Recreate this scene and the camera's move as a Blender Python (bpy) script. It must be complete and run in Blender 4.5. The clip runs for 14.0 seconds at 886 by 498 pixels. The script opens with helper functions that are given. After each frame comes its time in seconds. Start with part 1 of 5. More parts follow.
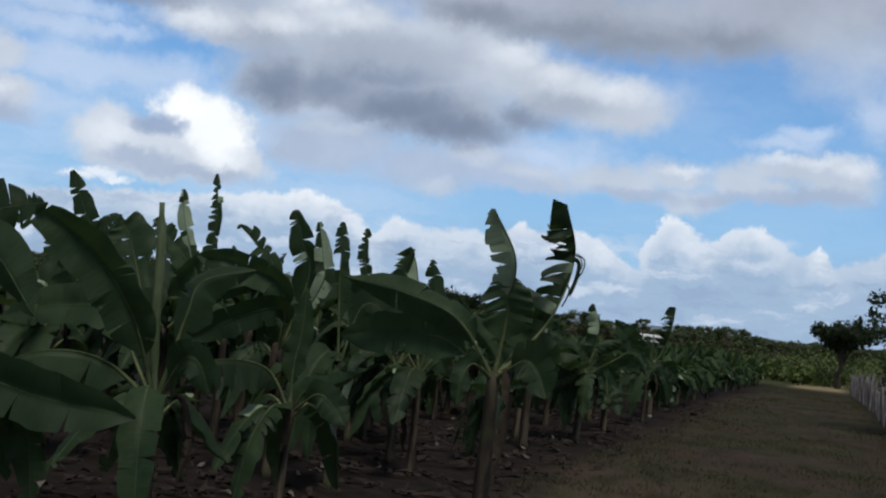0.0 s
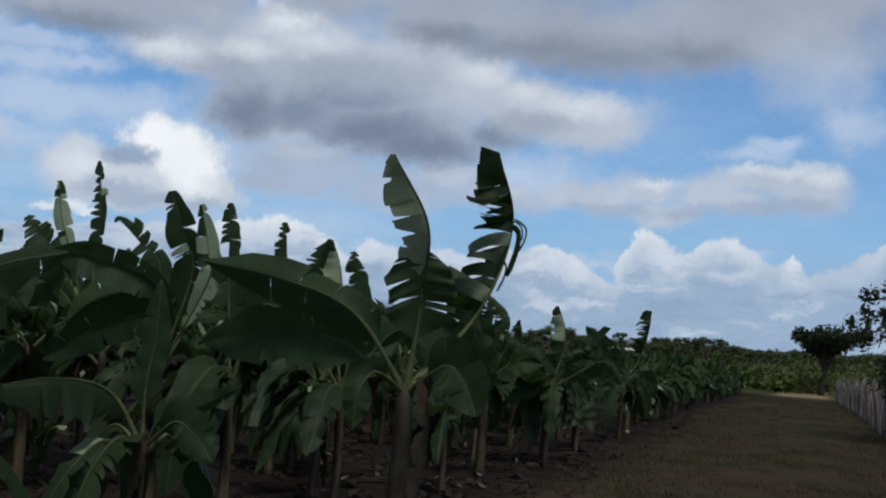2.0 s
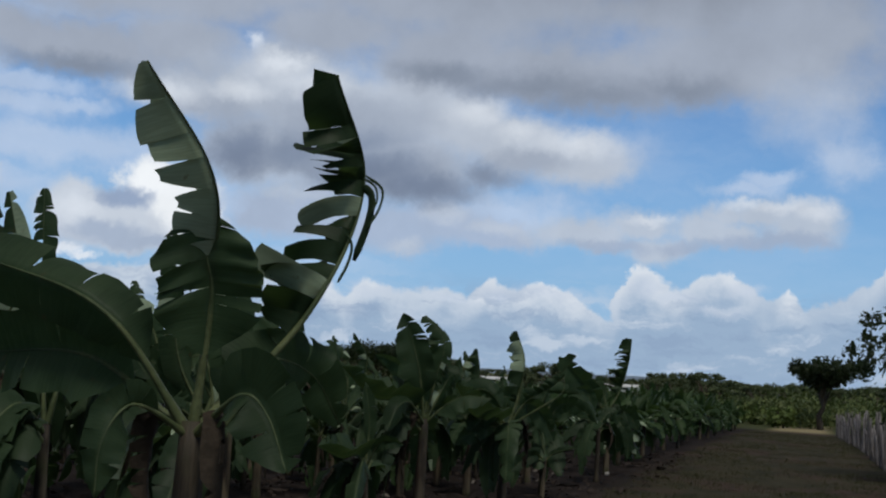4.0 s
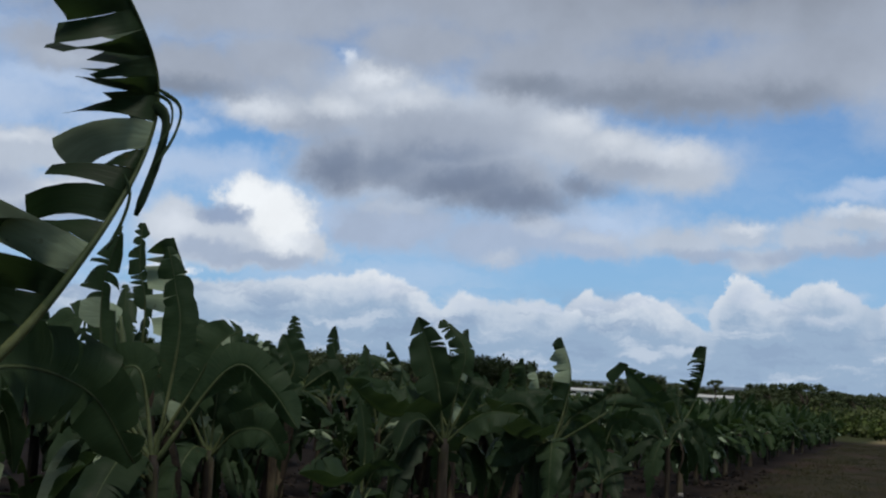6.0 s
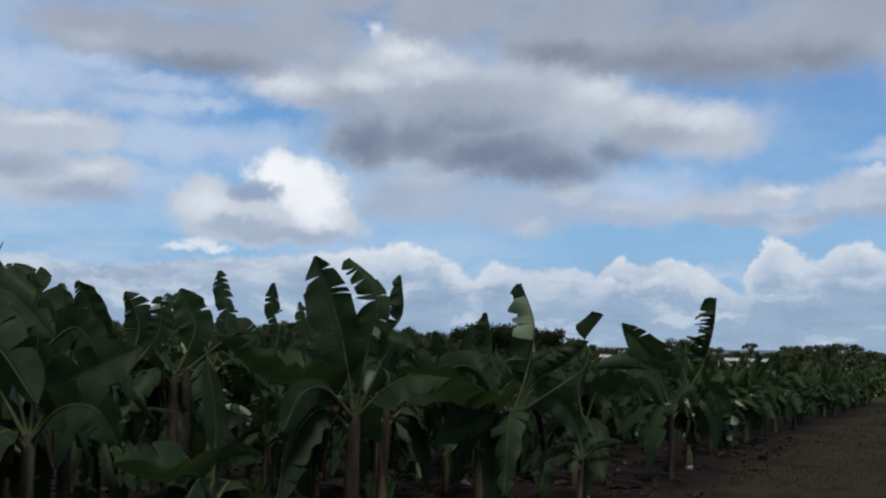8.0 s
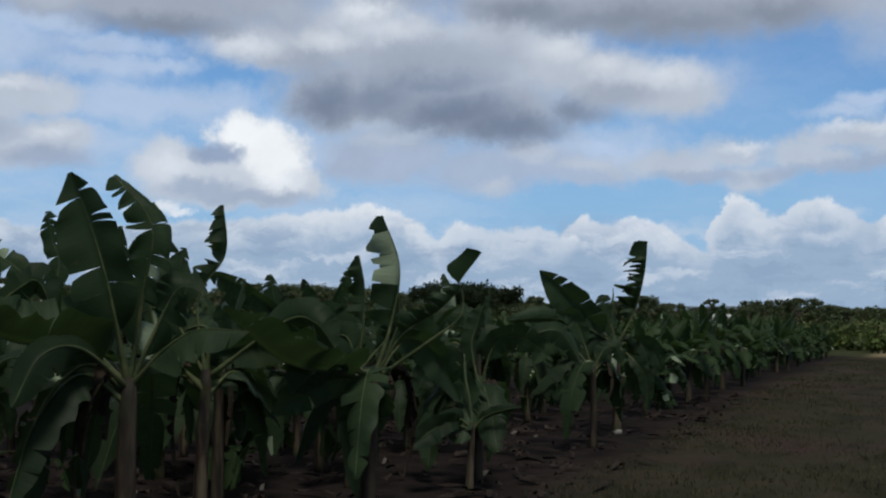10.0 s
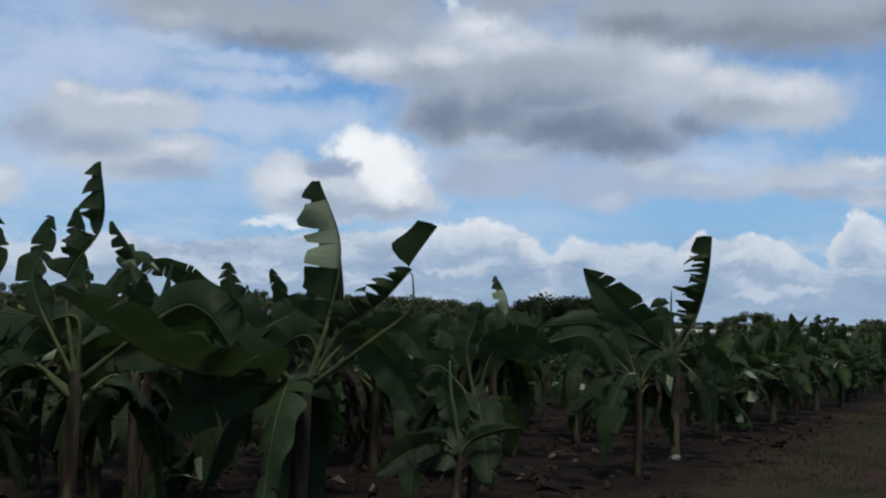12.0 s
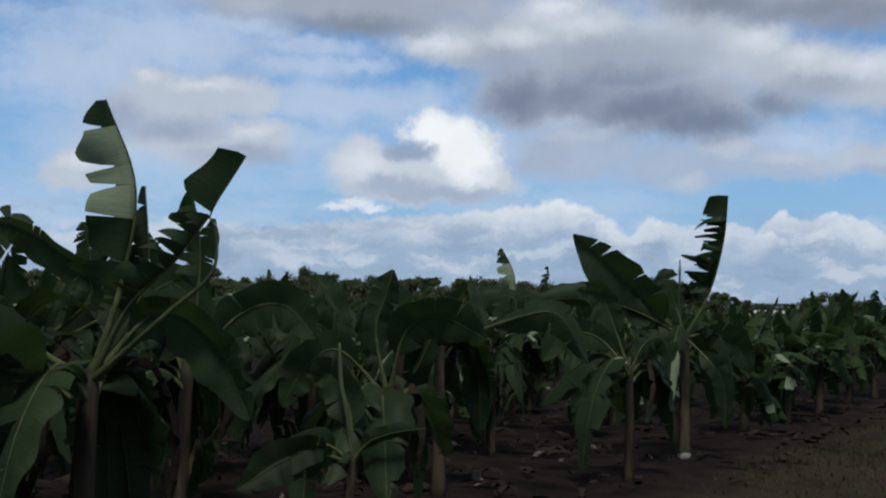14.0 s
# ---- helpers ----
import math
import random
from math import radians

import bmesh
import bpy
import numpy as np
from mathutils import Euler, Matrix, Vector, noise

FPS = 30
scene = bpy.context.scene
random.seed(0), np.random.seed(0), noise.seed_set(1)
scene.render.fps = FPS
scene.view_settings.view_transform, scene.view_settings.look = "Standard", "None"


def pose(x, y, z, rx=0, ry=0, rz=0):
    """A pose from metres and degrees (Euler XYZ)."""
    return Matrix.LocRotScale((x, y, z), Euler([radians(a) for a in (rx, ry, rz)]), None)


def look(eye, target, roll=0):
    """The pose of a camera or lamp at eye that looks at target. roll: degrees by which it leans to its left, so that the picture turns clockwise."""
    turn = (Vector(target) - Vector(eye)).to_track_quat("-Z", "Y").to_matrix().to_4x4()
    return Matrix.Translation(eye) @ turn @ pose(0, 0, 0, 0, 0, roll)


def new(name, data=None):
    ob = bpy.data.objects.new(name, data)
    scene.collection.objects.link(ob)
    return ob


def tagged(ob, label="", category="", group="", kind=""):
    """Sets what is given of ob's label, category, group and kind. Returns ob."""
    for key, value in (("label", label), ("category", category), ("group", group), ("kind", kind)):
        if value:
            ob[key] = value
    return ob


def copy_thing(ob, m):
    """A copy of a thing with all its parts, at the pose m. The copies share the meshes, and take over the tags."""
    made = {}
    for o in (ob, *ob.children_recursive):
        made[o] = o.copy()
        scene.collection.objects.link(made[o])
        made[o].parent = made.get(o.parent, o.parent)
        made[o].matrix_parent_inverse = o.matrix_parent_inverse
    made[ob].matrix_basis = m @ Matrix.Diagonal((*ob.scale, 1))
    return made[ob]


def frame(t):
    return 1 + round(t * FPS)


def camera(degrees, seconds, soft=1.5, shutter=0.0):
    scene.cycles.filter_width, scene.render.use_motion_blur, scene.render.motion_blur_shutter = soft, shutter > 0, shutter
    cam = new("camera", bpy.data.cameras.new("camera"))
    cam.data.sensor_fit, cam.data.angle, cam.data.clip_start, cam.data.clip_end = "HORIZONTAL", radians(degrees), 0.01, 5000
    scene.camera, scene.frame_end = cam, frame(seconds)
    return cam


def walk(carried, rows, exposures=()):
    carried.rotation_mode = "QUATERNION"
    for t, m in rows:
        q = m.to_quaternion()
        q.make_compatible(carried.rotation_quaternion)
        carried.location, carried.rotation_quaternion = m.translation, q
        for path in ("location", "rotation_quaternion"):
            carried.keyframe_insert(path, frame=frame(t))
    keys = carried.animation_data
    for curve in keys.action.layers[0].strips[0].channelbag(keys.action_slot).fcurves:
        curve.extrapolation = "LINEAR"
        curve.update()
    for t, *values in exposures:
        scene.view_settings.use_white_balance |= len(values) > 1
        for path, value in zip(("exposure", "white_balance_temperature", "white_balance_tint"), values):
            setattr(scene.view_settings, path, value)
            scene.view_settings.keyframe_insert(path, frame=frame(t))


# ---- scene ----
cam = camera(39.0, 14.0, soft=2.2)
PATH = [
    (0, pose(0.000, -0.000, 1.864, 92.64, -6.06, 18.12)),
    (0.5, pose(-0.046, 0.574, 1.829, 96.73, -5.15, 18.26)),
    (1, pose(-0.115, 1.198, 1.793, 94.11, -4.59, 18.08)),
    (1.5, pose(-0.207, 1.849, 1.763, 93.63, -4.27, 17.83)),
    (2, pose(-0.315, 2.497, 1.724, 93.68, -4.12, 17.07)),
    (2.5, pose(-0.403, 3.140, 1.697, 93.65, -4.08, 16.06)),
    (3, pose(-0.425, 3.779, 1.661, 93.76, -4.03, 15.44)),
    (3.5, pose(-0.394, 4.371, 1.665, 94.37, -4.15, 15.75)),
    (3.7, pose(-0.372, 4.595, 1.661, 94.92, -3.89, 16.16)),
    (5.8, pose(-0.206, 6.487, 1.660, 96.28, -2.88, 20.91)),
    (6, pose(-0.202, 6.709, 1.691, 95.78, -2.99, 21.35)),
    (6.5, pose(-0.163, 7.380, 1.643, 94.78, -2.16, 22.52)),
    (7, pose(-0.210, 8.046, 1.613, 94.55, -2.21, 23.43)),
    (7.5, pose(-0.256, 8.716, 1.613, 94.50, -1.89, 24.11)),
    (8, pose(-0.302, 9.357, 1.608, 94.41, -1.52, 22.93)),
    (8.5, pose(-0.385, 9.962, 1.593, 94.11, -1.20, 20.24)),
    (8.7, pose(-0.402, 10.199, 1.597, 94.11, -1.02, 19.81)),
    (10.8, pose(-0.265, 12.437, 1.467, 92.01, -0.31, 23.09)),
    (11, pose(-0.257, 12.664, 1.451, 92.18, -0.24, 23.55)),
    (11.5, pose(-0.238, 13.231, 1.416, 92.42, -0.70, 24.92)),
    (12, pose(-0.213, 13.737, 1.420, 93.18, -1.49, 26.50)),
    (12.5, pose(-0.175, 14.182, 1.384, 94.12, -1.93, 26.31)),
    (13, pose(-0.127, 14.685, 1.390, 93.66, -2.20, 27.49)),
    (13.5, pose(-0.131, 15.265, 1.381, 92.86, -1.90, 28.89)),
    (14, pose(-0.173, 15.882, 1.379, 92.30, -1.23, 30.04)),
]
walk(cam, PATH, [(0, 0.08), (2, -0.1), (7, -0.1), (14, -0.1)])

# ---- sky and sun ----
SUN_HIGH, SUN_ROUND = 58, 150      # degrees above the horizon, and clockwise from +y
world = bpy.data.worlds.new("cloudy_sky")
scene.world = world
world.use_nodes = True
wn = world.node_tree


def wnode(kind, operation="", data_type="", blend_type="", interpolation_type="", vector_type="", sky_type=""):
    node = wn.nodes.new(kind)
    if operation:
        node.operation = operation
    if data_type:
        node.data_type = data_type
    if blend_type:
        node.blend_type = blend_type
    if interpolation_type:
        node.interpolation_type = interpolation_type
    if vector_type:
        node.vector_type = vector_type
    if sky_type:
        node.sky_type = sky_type
    return node


def wlink(a, b):
    wn.links.new(a, b)


def wmath(op, a, b=None, c=None):
    node = wnode("ShaderNodeMath", operation=op)
    for k, v in enumerate((a, b, c)):
        if v is None:
            continue
        if isinstance(v, (int, float)):
            node.inputs[k].default_value = v
        else:
            wlink(v, node.inputs[k])
    return node.outputs[0]


def wmix(fac, a, b):
    node = wnode("ShaderNodeMix", data_type="RGBA")
    for socket, v in ((node.inputs[0], fac), (node.inputs[6], a), (node.inputs[7], b)):
        if isinstance(v, (int, float)):
            socket.default_value = v
        elif isinstance(v, tuple):
            socket.default_value = v
        else:
            wlink(v, socket)
    return node.outputs[2]


def linear(rgb, gain=1.0):
    """A display colour, 0 to 255, as linear light."""
    return tuple(gain * share * (c / 255 / 12.92 if c < 10.3 else ((c / 255 + 0.055) / 1.055) ** 2.4) for c, share in zip(rgb, (0.98, 0.995, 1.008))) + (1.0,)


way = wnode("ShaderNodeTexCoord").outputs["Generated"]
split = wnode("ShaderNodeSeparateXYZ")
wlink(way, split.inputs[0])
east, north, up = split.outputs
round_about = wmath("MULTIPLY", wmath("ARCTAN2", wmath("MULTIPLY", east, -1.0), north), 57.29578)
height = wmath("MULTIPLY", wmath("ARCSINE", up), 57.29578)
flat = wnode("ShaderNodeCombineXYZ")
wlink(round_about, flat.inputs[0])
wlink(height, flat.inputs[1])


def wnoise(scale, detail, rough=0.55):
    node = wnode("ShaderNodeTexNoise")
    wlink(way, node.inputs["Vector"])
    node.inputs["Scale"].default_value = scale
    node.inputs["Detail"].default_value = detail
    node.inputs["Roughness"].default_value = rough
    return node


def push(vector, noise_node, amount):
    """vector moved about by a noise, in degrees."""
    less = wnode("ShaderNodeVectorMath", operation="SUBTRACT")
    wlink(noise_node.outputs["Color"], less.inputs[0])
    less.inputs[1].default_value = (0.5, 0.5, 0.5)
    more = wnode("ShaderNodeVectorMath", operation="MULTIPLY_ADD")
    wlink(less.outputs[0], more.inputs[0])
    more.inputs[1].default_value = (amount, amount * 0.7, 0)
    wlink(vector, more.inputs[2])
    return more.outputs[0]


warped = push(push(push(flat.outputs[0], wnoise(9, 3), 1.5), wnoise(34, 4, 0.6), 1.5), wnoise(120, 4, 0.65), 0.7)

carrier = warped

sky = wnode("ShaderNodeTexSky", sky_type="NISHITA")
sky.sun_disc = False
sky.sun_elevation = radians(SUN_HIGH)
sky.sun_rotation = radians(SUN_ROUND)
sky.ozone_density = 2.5
tint = wnode("ShaderNodeMix", data_type="RGBA", blend_type="MULTIPLY")
tint.inputs[0].default_value = 1.0
wlink(sky.outputs[0], tint.inputs[6])
tint.inputs[7].default_value = (0.59, 0.89, 1.19, 1)
picture = tint.outputs[2]
GAIN = 10.0
# pale haze towards the horizon
haze = wnode("ShaderNodeMapRange", interpolation_type="SMOOTHSTEP")
wlink(height, haze.inputs[0])
haze.inputs[1].default_value, haze.inputs[2].default_value = 14, 0
haze.inputs[3].default_value, haze.inputs[4].default_value = 0.0, 0.75
picture = wmix(haze.outputs[0], picture, linear((150, 190, 232), GAIN))
streaks = wnoise(5, 6, 0.6)
# thin streaky veil over most of the blue
drawn = wnode("ShaderNodeMapping")
wlink(warped, drawn.inputs[0])
drawn.inputs["Rotation"].default_value = (0, 0, radians(8))
drawn.inputs["Scale"].default_value = (0.09, 0.3, 1)
wisps = wnode("ShaderNodeTexNoise")
wlink(drawn.outputs[0], wisps.inputs["Vector"])
wisps.inputs["Scale"].default_value, wisps.inputs["Detail"].default_value, wisps.inputs["Roughness"].default_value = 1.0, 8, 0.6
veil = wnode("ShaderNodeMapRange", interpolation_type="SMOOTHSTEP")
wlink(wisps.outputs["Fac"], veil.inputs[0])
veil.inputs[1].default_value, veil.inputs[2].default_value = 0.36, 0.66
veil.inputs[3].default_value, veil.inputs[4].default_value = 0.0, 0.6
thick = wnode("ShaderNodeMapRange", interpolation_type="SMOOTHSTEP")
wlink(round_about, thick.inputs[0])
thick.inputs[1].default_value, thick.inputs[2].default_value = 2, 34
thick.inputs[3].default_value, thick.inputs[4].default_value = 0.3, 1.0
picture = wmix(wmath("MULTIPLY", veil.outputs[0], thick.outputs[0]), picture, linear((196, 212, 235), GAIN))
frayed = wmath("MULTIPLY_ADD", wnoise(24, 9, 0.6).outputs["Fac"], 0.95, -0.44)
grain = wmath("MULTIPLY_ADD", wnoise(17, 8, 0.6).outputs["Fac"], 0.34, 0.83)


def wobble(value, scale, detail, amount):
    """value with a noise added to it."""
    return wmath("ADD", value, wmath("MULTIPLY_ADD", wnoise(scale, detail, 0.6).outputs["Fac"], amount, -amount / 2))



def paint(rgb, soft, cover, fray, *puffs):
    """One cloud, or the light or shade on it: soft-edged ellipses (round, high, half widths, in degrees) run together."""
    global picture, carrier
    inside = None
    for x, y, rx, ry in puffs:
        place = wnode("ShaderNodeMapping", vector_type="TEXTURE")
        wlink(carrier, place.inputs[0])
        place.inputs["Location"].default_value = (x, y, 0)
        place.inputs["Scale"].default_value = (rx * 1.12, ry * 1.12, 1)
        far = wnode("ShaderNodeVectorMath", operation="LENGTH")
        wlink(place.outputs[0], far.inputs[0])
        here = wmath("SUBTRACT", 1.0, far.outputs["Value"])
        inside = here if inside is None else wmath("SMOOTH_MAX", inside, here, 0.25)
        after = wnode("ShaderNodeVectorMath", operation="MULTIPLY_ADD")   # one puff after the other, to save memory
        wlink(inside, after.inputs[0])
        after.inputs[1].default_value = (1e-7, 1e-7, 0)
        wlink(warped, after.inputs[2])
        carrier = after.outputs[0]
    mask = wnode("ShaderNodeMapRange", interpolation_type="SMOOTHSTEP")
    wlink(wmath("MULTIPLY_ADD", frayed, fray * 1.5, inside), mask.inputs[0])
    mask.inputs[1].default_value, mask.inputs[2].default_value = -0.3, soft * 0.8
    mask.inputs[3].default_value, mask.inputs[4].default_value = 0.0, cover
    shade = wnode("ShaderNodeMix", data_type="RGBA", blend_type="MULTIPLY")
    shade.inputs[0].default_value = 1.0
    shade.inputs[6].default_value = linear(rgb, GAIN)
    wlink(grain, shade.inputs[7])
    picture = wmix(mask.outputs[0], picture, shade.outputs[2])


# thin high veil
paint((190, 207, 232), 1.0, 0.8, 1.0,
    (38.8, 12.1, 1.87, 0.80), (36.6, 11.3, 2.64, 0.53), (34.7, 10.6, 1.95, 0.39), (32.9, 8.9, 3.96, 0.99), (38.6, 7.0, 3.28, 0.94),
    (26.2, 6.8, 4.10, 1.03), (2.8, 9.2, 1.42, 0.38), (3.8, 8.8, 1.19, 0.29), (14.8, 7.1, 3.59, 0.77), (46.2, 10.1, 3.75, 1.41),
    (41.6, 11.3, 4.91, 1.23), (36.6, 10.4, 3.04, 0.63), (35.7, 8.7, 3.56, 1.02), (45.5, 6.3, 2.83, 1.41), (3.7, 8.8, 1.71, 0.34),
    (-0.3, 9.9, 1.41, 0.94))
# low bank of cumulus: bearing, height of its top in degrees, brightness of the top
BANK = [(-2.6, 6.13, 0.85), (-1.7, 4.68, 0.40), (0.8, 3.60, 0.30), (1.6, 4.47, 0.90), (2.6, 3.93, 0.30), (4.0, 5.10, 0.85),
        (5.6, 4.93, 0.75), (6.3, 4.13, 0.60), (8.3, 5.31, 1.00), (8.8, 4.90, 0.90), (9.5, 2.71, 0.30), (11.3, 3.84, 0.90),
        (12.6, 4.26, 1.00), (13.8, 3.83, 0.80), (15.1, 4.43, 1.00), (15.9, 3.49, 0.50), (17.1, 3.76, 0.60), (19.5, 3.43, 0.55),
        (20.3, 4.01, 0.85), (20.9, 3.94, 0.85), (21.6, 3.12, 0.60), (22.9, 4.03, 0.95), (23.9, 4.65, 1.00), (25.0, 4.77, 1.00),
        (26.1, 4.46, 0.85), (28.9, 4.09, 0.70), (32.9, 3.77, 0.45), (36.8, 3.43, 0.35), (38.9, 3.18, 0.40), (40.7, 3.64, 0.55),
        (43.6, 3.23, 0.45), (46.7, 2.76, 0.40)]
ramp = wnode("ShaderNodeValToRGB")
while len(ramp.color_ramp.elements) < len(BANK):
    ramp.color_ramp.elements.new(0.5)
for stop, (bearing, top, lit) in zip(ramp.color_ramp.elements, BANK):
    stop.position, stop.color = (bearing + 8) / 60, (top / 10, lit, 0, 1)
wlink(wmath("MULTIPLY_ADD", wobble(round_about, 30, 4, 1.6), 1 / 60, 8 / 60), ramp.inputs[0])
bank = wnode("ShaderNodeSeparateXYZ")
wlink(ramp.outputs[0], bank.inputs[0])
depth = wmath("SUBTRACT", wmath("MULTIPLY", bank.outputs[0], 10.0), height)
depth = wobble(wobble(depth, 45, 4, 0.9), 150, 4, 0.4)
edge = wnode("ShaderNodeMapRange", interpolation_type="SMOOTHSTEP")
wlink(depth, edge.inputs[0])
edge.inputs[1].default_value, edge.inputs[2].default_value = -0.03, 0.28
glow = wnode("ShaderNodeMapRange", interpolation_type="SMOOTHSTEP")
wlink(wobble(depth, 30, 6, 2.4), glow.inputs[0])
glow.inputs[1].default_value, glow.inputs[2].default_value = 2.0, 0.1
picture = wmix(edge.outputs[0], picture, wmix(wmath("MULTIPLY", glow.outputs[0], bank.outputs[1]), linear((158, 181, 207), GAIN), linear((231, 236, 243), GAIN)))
# lit slopes on the bank
paint((206, 216, 232), 1.2, 0.6, 0.5,
    (6.2, 3.9, 1.22, 0.24), (4.5, 3.3, 1.20, 0.22), (24.0, 3.7, 1.55, 0.41), (12.4, 3.6, 1.78, 0.36), (14.5, 3.5, 1.03, 0.31),
    (3.3, 4.3, 0.95, 0.28), (7.9, 4.3, 0.74, 0.50), (20.2, 3.2, 1.04, 0.31), (16.8, 3.2, 1.29, 0.26))
# white fleck above the bank
paint((228, 234, 243), 0.7, 0.95, 0.5,
    (35.0, 4.0, 0.68, 0.22), (34.2, 4.3, 0.73, 0.27), (33.4, 4.1, 0.62, 0.20))
# small clouds further round
paint((194, 203, 217), 0.5, 0.95, 0.55,
    (43.0, 9.4, 1.21, 0.68), (41.0, 9.1, 2.46, 0.86), (42.7, 8.2, 2.91, 1.21), (39.5, 8.8, 1.74, 0.75), (39.4, 7.0, 1.74, 0.70),
    (41.6, 6.8, 2.69, 0.98), (46.8, 5.3, 1.16, 0.74), (39.6, 8.9, 1.62, 0.93), (38.6, 7.2, 1.17, 0.70))
paint((160, 174, 198), 1.0, 0.85, 0.5,
    (42.9, 7.3, 2.66, 0.63), (39.4, 6.2, 2.24, 0.50), (44.8, 7.8, 1.19, 0.95))
paint((222, 228, 237), 1.3, 0.7, 0.5,
    (43.3, 9.8, 0.77, 0.29), (40.9, 9.5, 1.73, 0.35), (39.1, 7.3, 1.25, 0.30), (46.7, 5.7, 0.70, 0.32))
# bright cumulus
paint((203, 211, 223), 0.38, 1, 0.5,
    (33.9, 6.1, 1.35, 1.03), (32.8, 5.7, 2.48, 1.11), (30.7, 7.4, 1.21, 1.06), (29.5, 6.6, 1.57, 1.39), (28.1, 5.5, 1.40, 0.66),
    (31.5, 5.1, 3.25, 0.65))
paint((246, 249, 252), 0.6, 1, 0.4,
    (30.8, 7.7, 1.10, 0.85), (29.7, 7.2, 1.31, 1.06), (28.9, 6.3, 1.01, 1.01))
paint((222, 228, 237), 1.3, 0.8, 0.5,
    (33.9, 6.1, 1.10, 0.59), (28.2, 5.7, 1.27, 0.46))
paint((150, 167, 195), 0.8, 0.95, 0.5,
    (31.7, 6.7, 1.15, 0.45))
paint((166, 180, 202), 0.9, 0.9, 0.4,
    (30.7, 4.8, 3.52, 0.40), (32.5, 5.1, 1.99, 0.45))
# thin cloud in the middle
paint((174, 188, 211), 0.7, 0.9, 0.7,
    (23.9, 6.8, 3.10, 1.16), (19.4, 6.2, 2.33, 1.09), (17.4, 6.6, 2.07, 0.78), (14.8, 6.2, 2.57, 0.62), (18.9, 5.5, 1.16, 0.57),
    (25.7, 6.3, 1.54, 0.62))
paint((200, 209, 222), 1.2, 0.6, 0.6,
    (19.0, 5.3, 0.98, 0.41), (17.2, 7.0, 1.29, 0.41), (24.1, 7.7, 1.81, 0.31), (14.8, 6.5, 1.28, 0.31))
# broken clouds low in the blue
paint((190, 200, 215), 0.8, 0.95, 0.6,
    (11.2, 6.5, 2.40, 0.66), (8.3, 7.0, 1.74, 0.70), (7.4, 6.0, 1.60, 0.59), (4.7, 7.5, 1.20, 0.67), (3.1, 7.6, 1.89, 0.76),
    (1.4, 7.2, 1.62, 0.93), (4.3, 6.7, 1.68, 0.58), (1.2, 7.2, 1.79, 0.84), (5.6, 6.9, 1.49, 0.75))
paint((165, 179, 202), 0.9, 0.8, 0.4,
    (3.5, 6.3, 2.38, 0.33), (9.7, 6.0, 2.01, 0.30), (6.4, 6.1, 1.22, 0.34), (1.9, 6.4, 2.17, 0.34))
paint((222, 228, 237), 1.3, 0.75, 0.4,
    (3.8, 8.1, 1.31, 0.31), (1.6, 7.9, 1.16, 0.33), (7.9, 7.3, 1.04, 0.27), (1.9, 8.0, 1.69, 0.31), (0.6, 7.6, 0.95, 0.38))
# large grey cloud
paint((190, 199, 213), 0.7, 1, 0.6,
    (29.7, 11.8, 2.91, 1.06), (26.4, 12.2, 2.82, 1.49), (22.9, 11.5, 3.88, 2.07), (19.5, 11.4, 3.63, 2.28), (16.7, 11.1, 2.84, 1.75),
    (13.8, 10.4, 2.30, 1.48), (11.2, 9.7, 2.33, 1.14), (21.1, 9.5, 5.70, 1.81), (26.3, 9.6, 2.57, 1.59), (25.3, 13.3, 2.06, 0.90),
    (19.5, 8.9, 3.88, 1.35))
# its dark belly
paint((137, 150, 172), 1.2, 1, 0.35,
    (26.8, 9.6, 2.05, 1.49), (24.2, 9.5, 3.10, 1.19), (20.8, 8.9, 4.66, 1.45), (18.4, 8.2, 3.10, 0.98), (22.1, 10.2, 3.88, 1.14),
    (15.3, 8.8, 1.80, 0.67))
paint((122, 135, 158), 1.3, 0.85, 0.35,
    (18.7, 8.0, 2.72, 0.72), (27.0, 9.1, 1.54, 1.02), (21.0, 8.6, 3.11, 0.78))
paint((164, 174, 191), 1.0, 0.85, 0.4,
    (22.2, 11.3, 4.40, 0.93), (13.3, 9.5, 1.79, 0.56), (28.4, 11.3, 2.29, 0.61))
# its lit shoulders
paint((220, 226, 235), 1.5, 0.9, 0.45,
    (15.9, 11.7, 1.67, 0.93), (11.5, 10.5, 2.15, 0.66), (25.2, 13.3, 1.85, 0.67), (30.5, 11.7, 1.89, 0.55), (24.0, 12.6, 1.81, 0.67),
    (13.8, 10.9, 1.28, 0.61), (26.9, 12.1, 1.54, 0.51))
# lit rags under the belly
paint((190, 203, 222), 1.3, 0.5, 0.6,
    (24.7, 8.2, 1.55, 0.33), (22.9, 7.8, 1.29, 0.31))
# cloud deck overhead
paint((165, 174, 190), 0.8, 1, 0.6,
    (37.9, 13.6, 4.26, 1.14), (34.0, 13.3, 4.92, 1.13), (30.0, 13.9, 3.03, 1.39), (22.8, 14.9, 3.88, 1.19), (17.5, 14.3, 4.65, 1.55),
    (13.6, 13.8, 4.60, 1.53), (9.7, 13.4, 4.01, 1.40), (6.5, 13.8, 3.92, 1.35), (3.5, 14.5, 3.09, 1.24), (33.1, 16.2, 10.40, 1.73))
paint((165, 174, 190), 0.8, 1, 0.5,
    (17.5, 16.9, 10.85, 2.07), (4.7, 16.6, 9.15, 1.69), (22.9, 18.5, 23.28, 1.81), (3.4, 14.6, 6.26, 1.93), (1.0, 15.6, 4.69, 1.88))
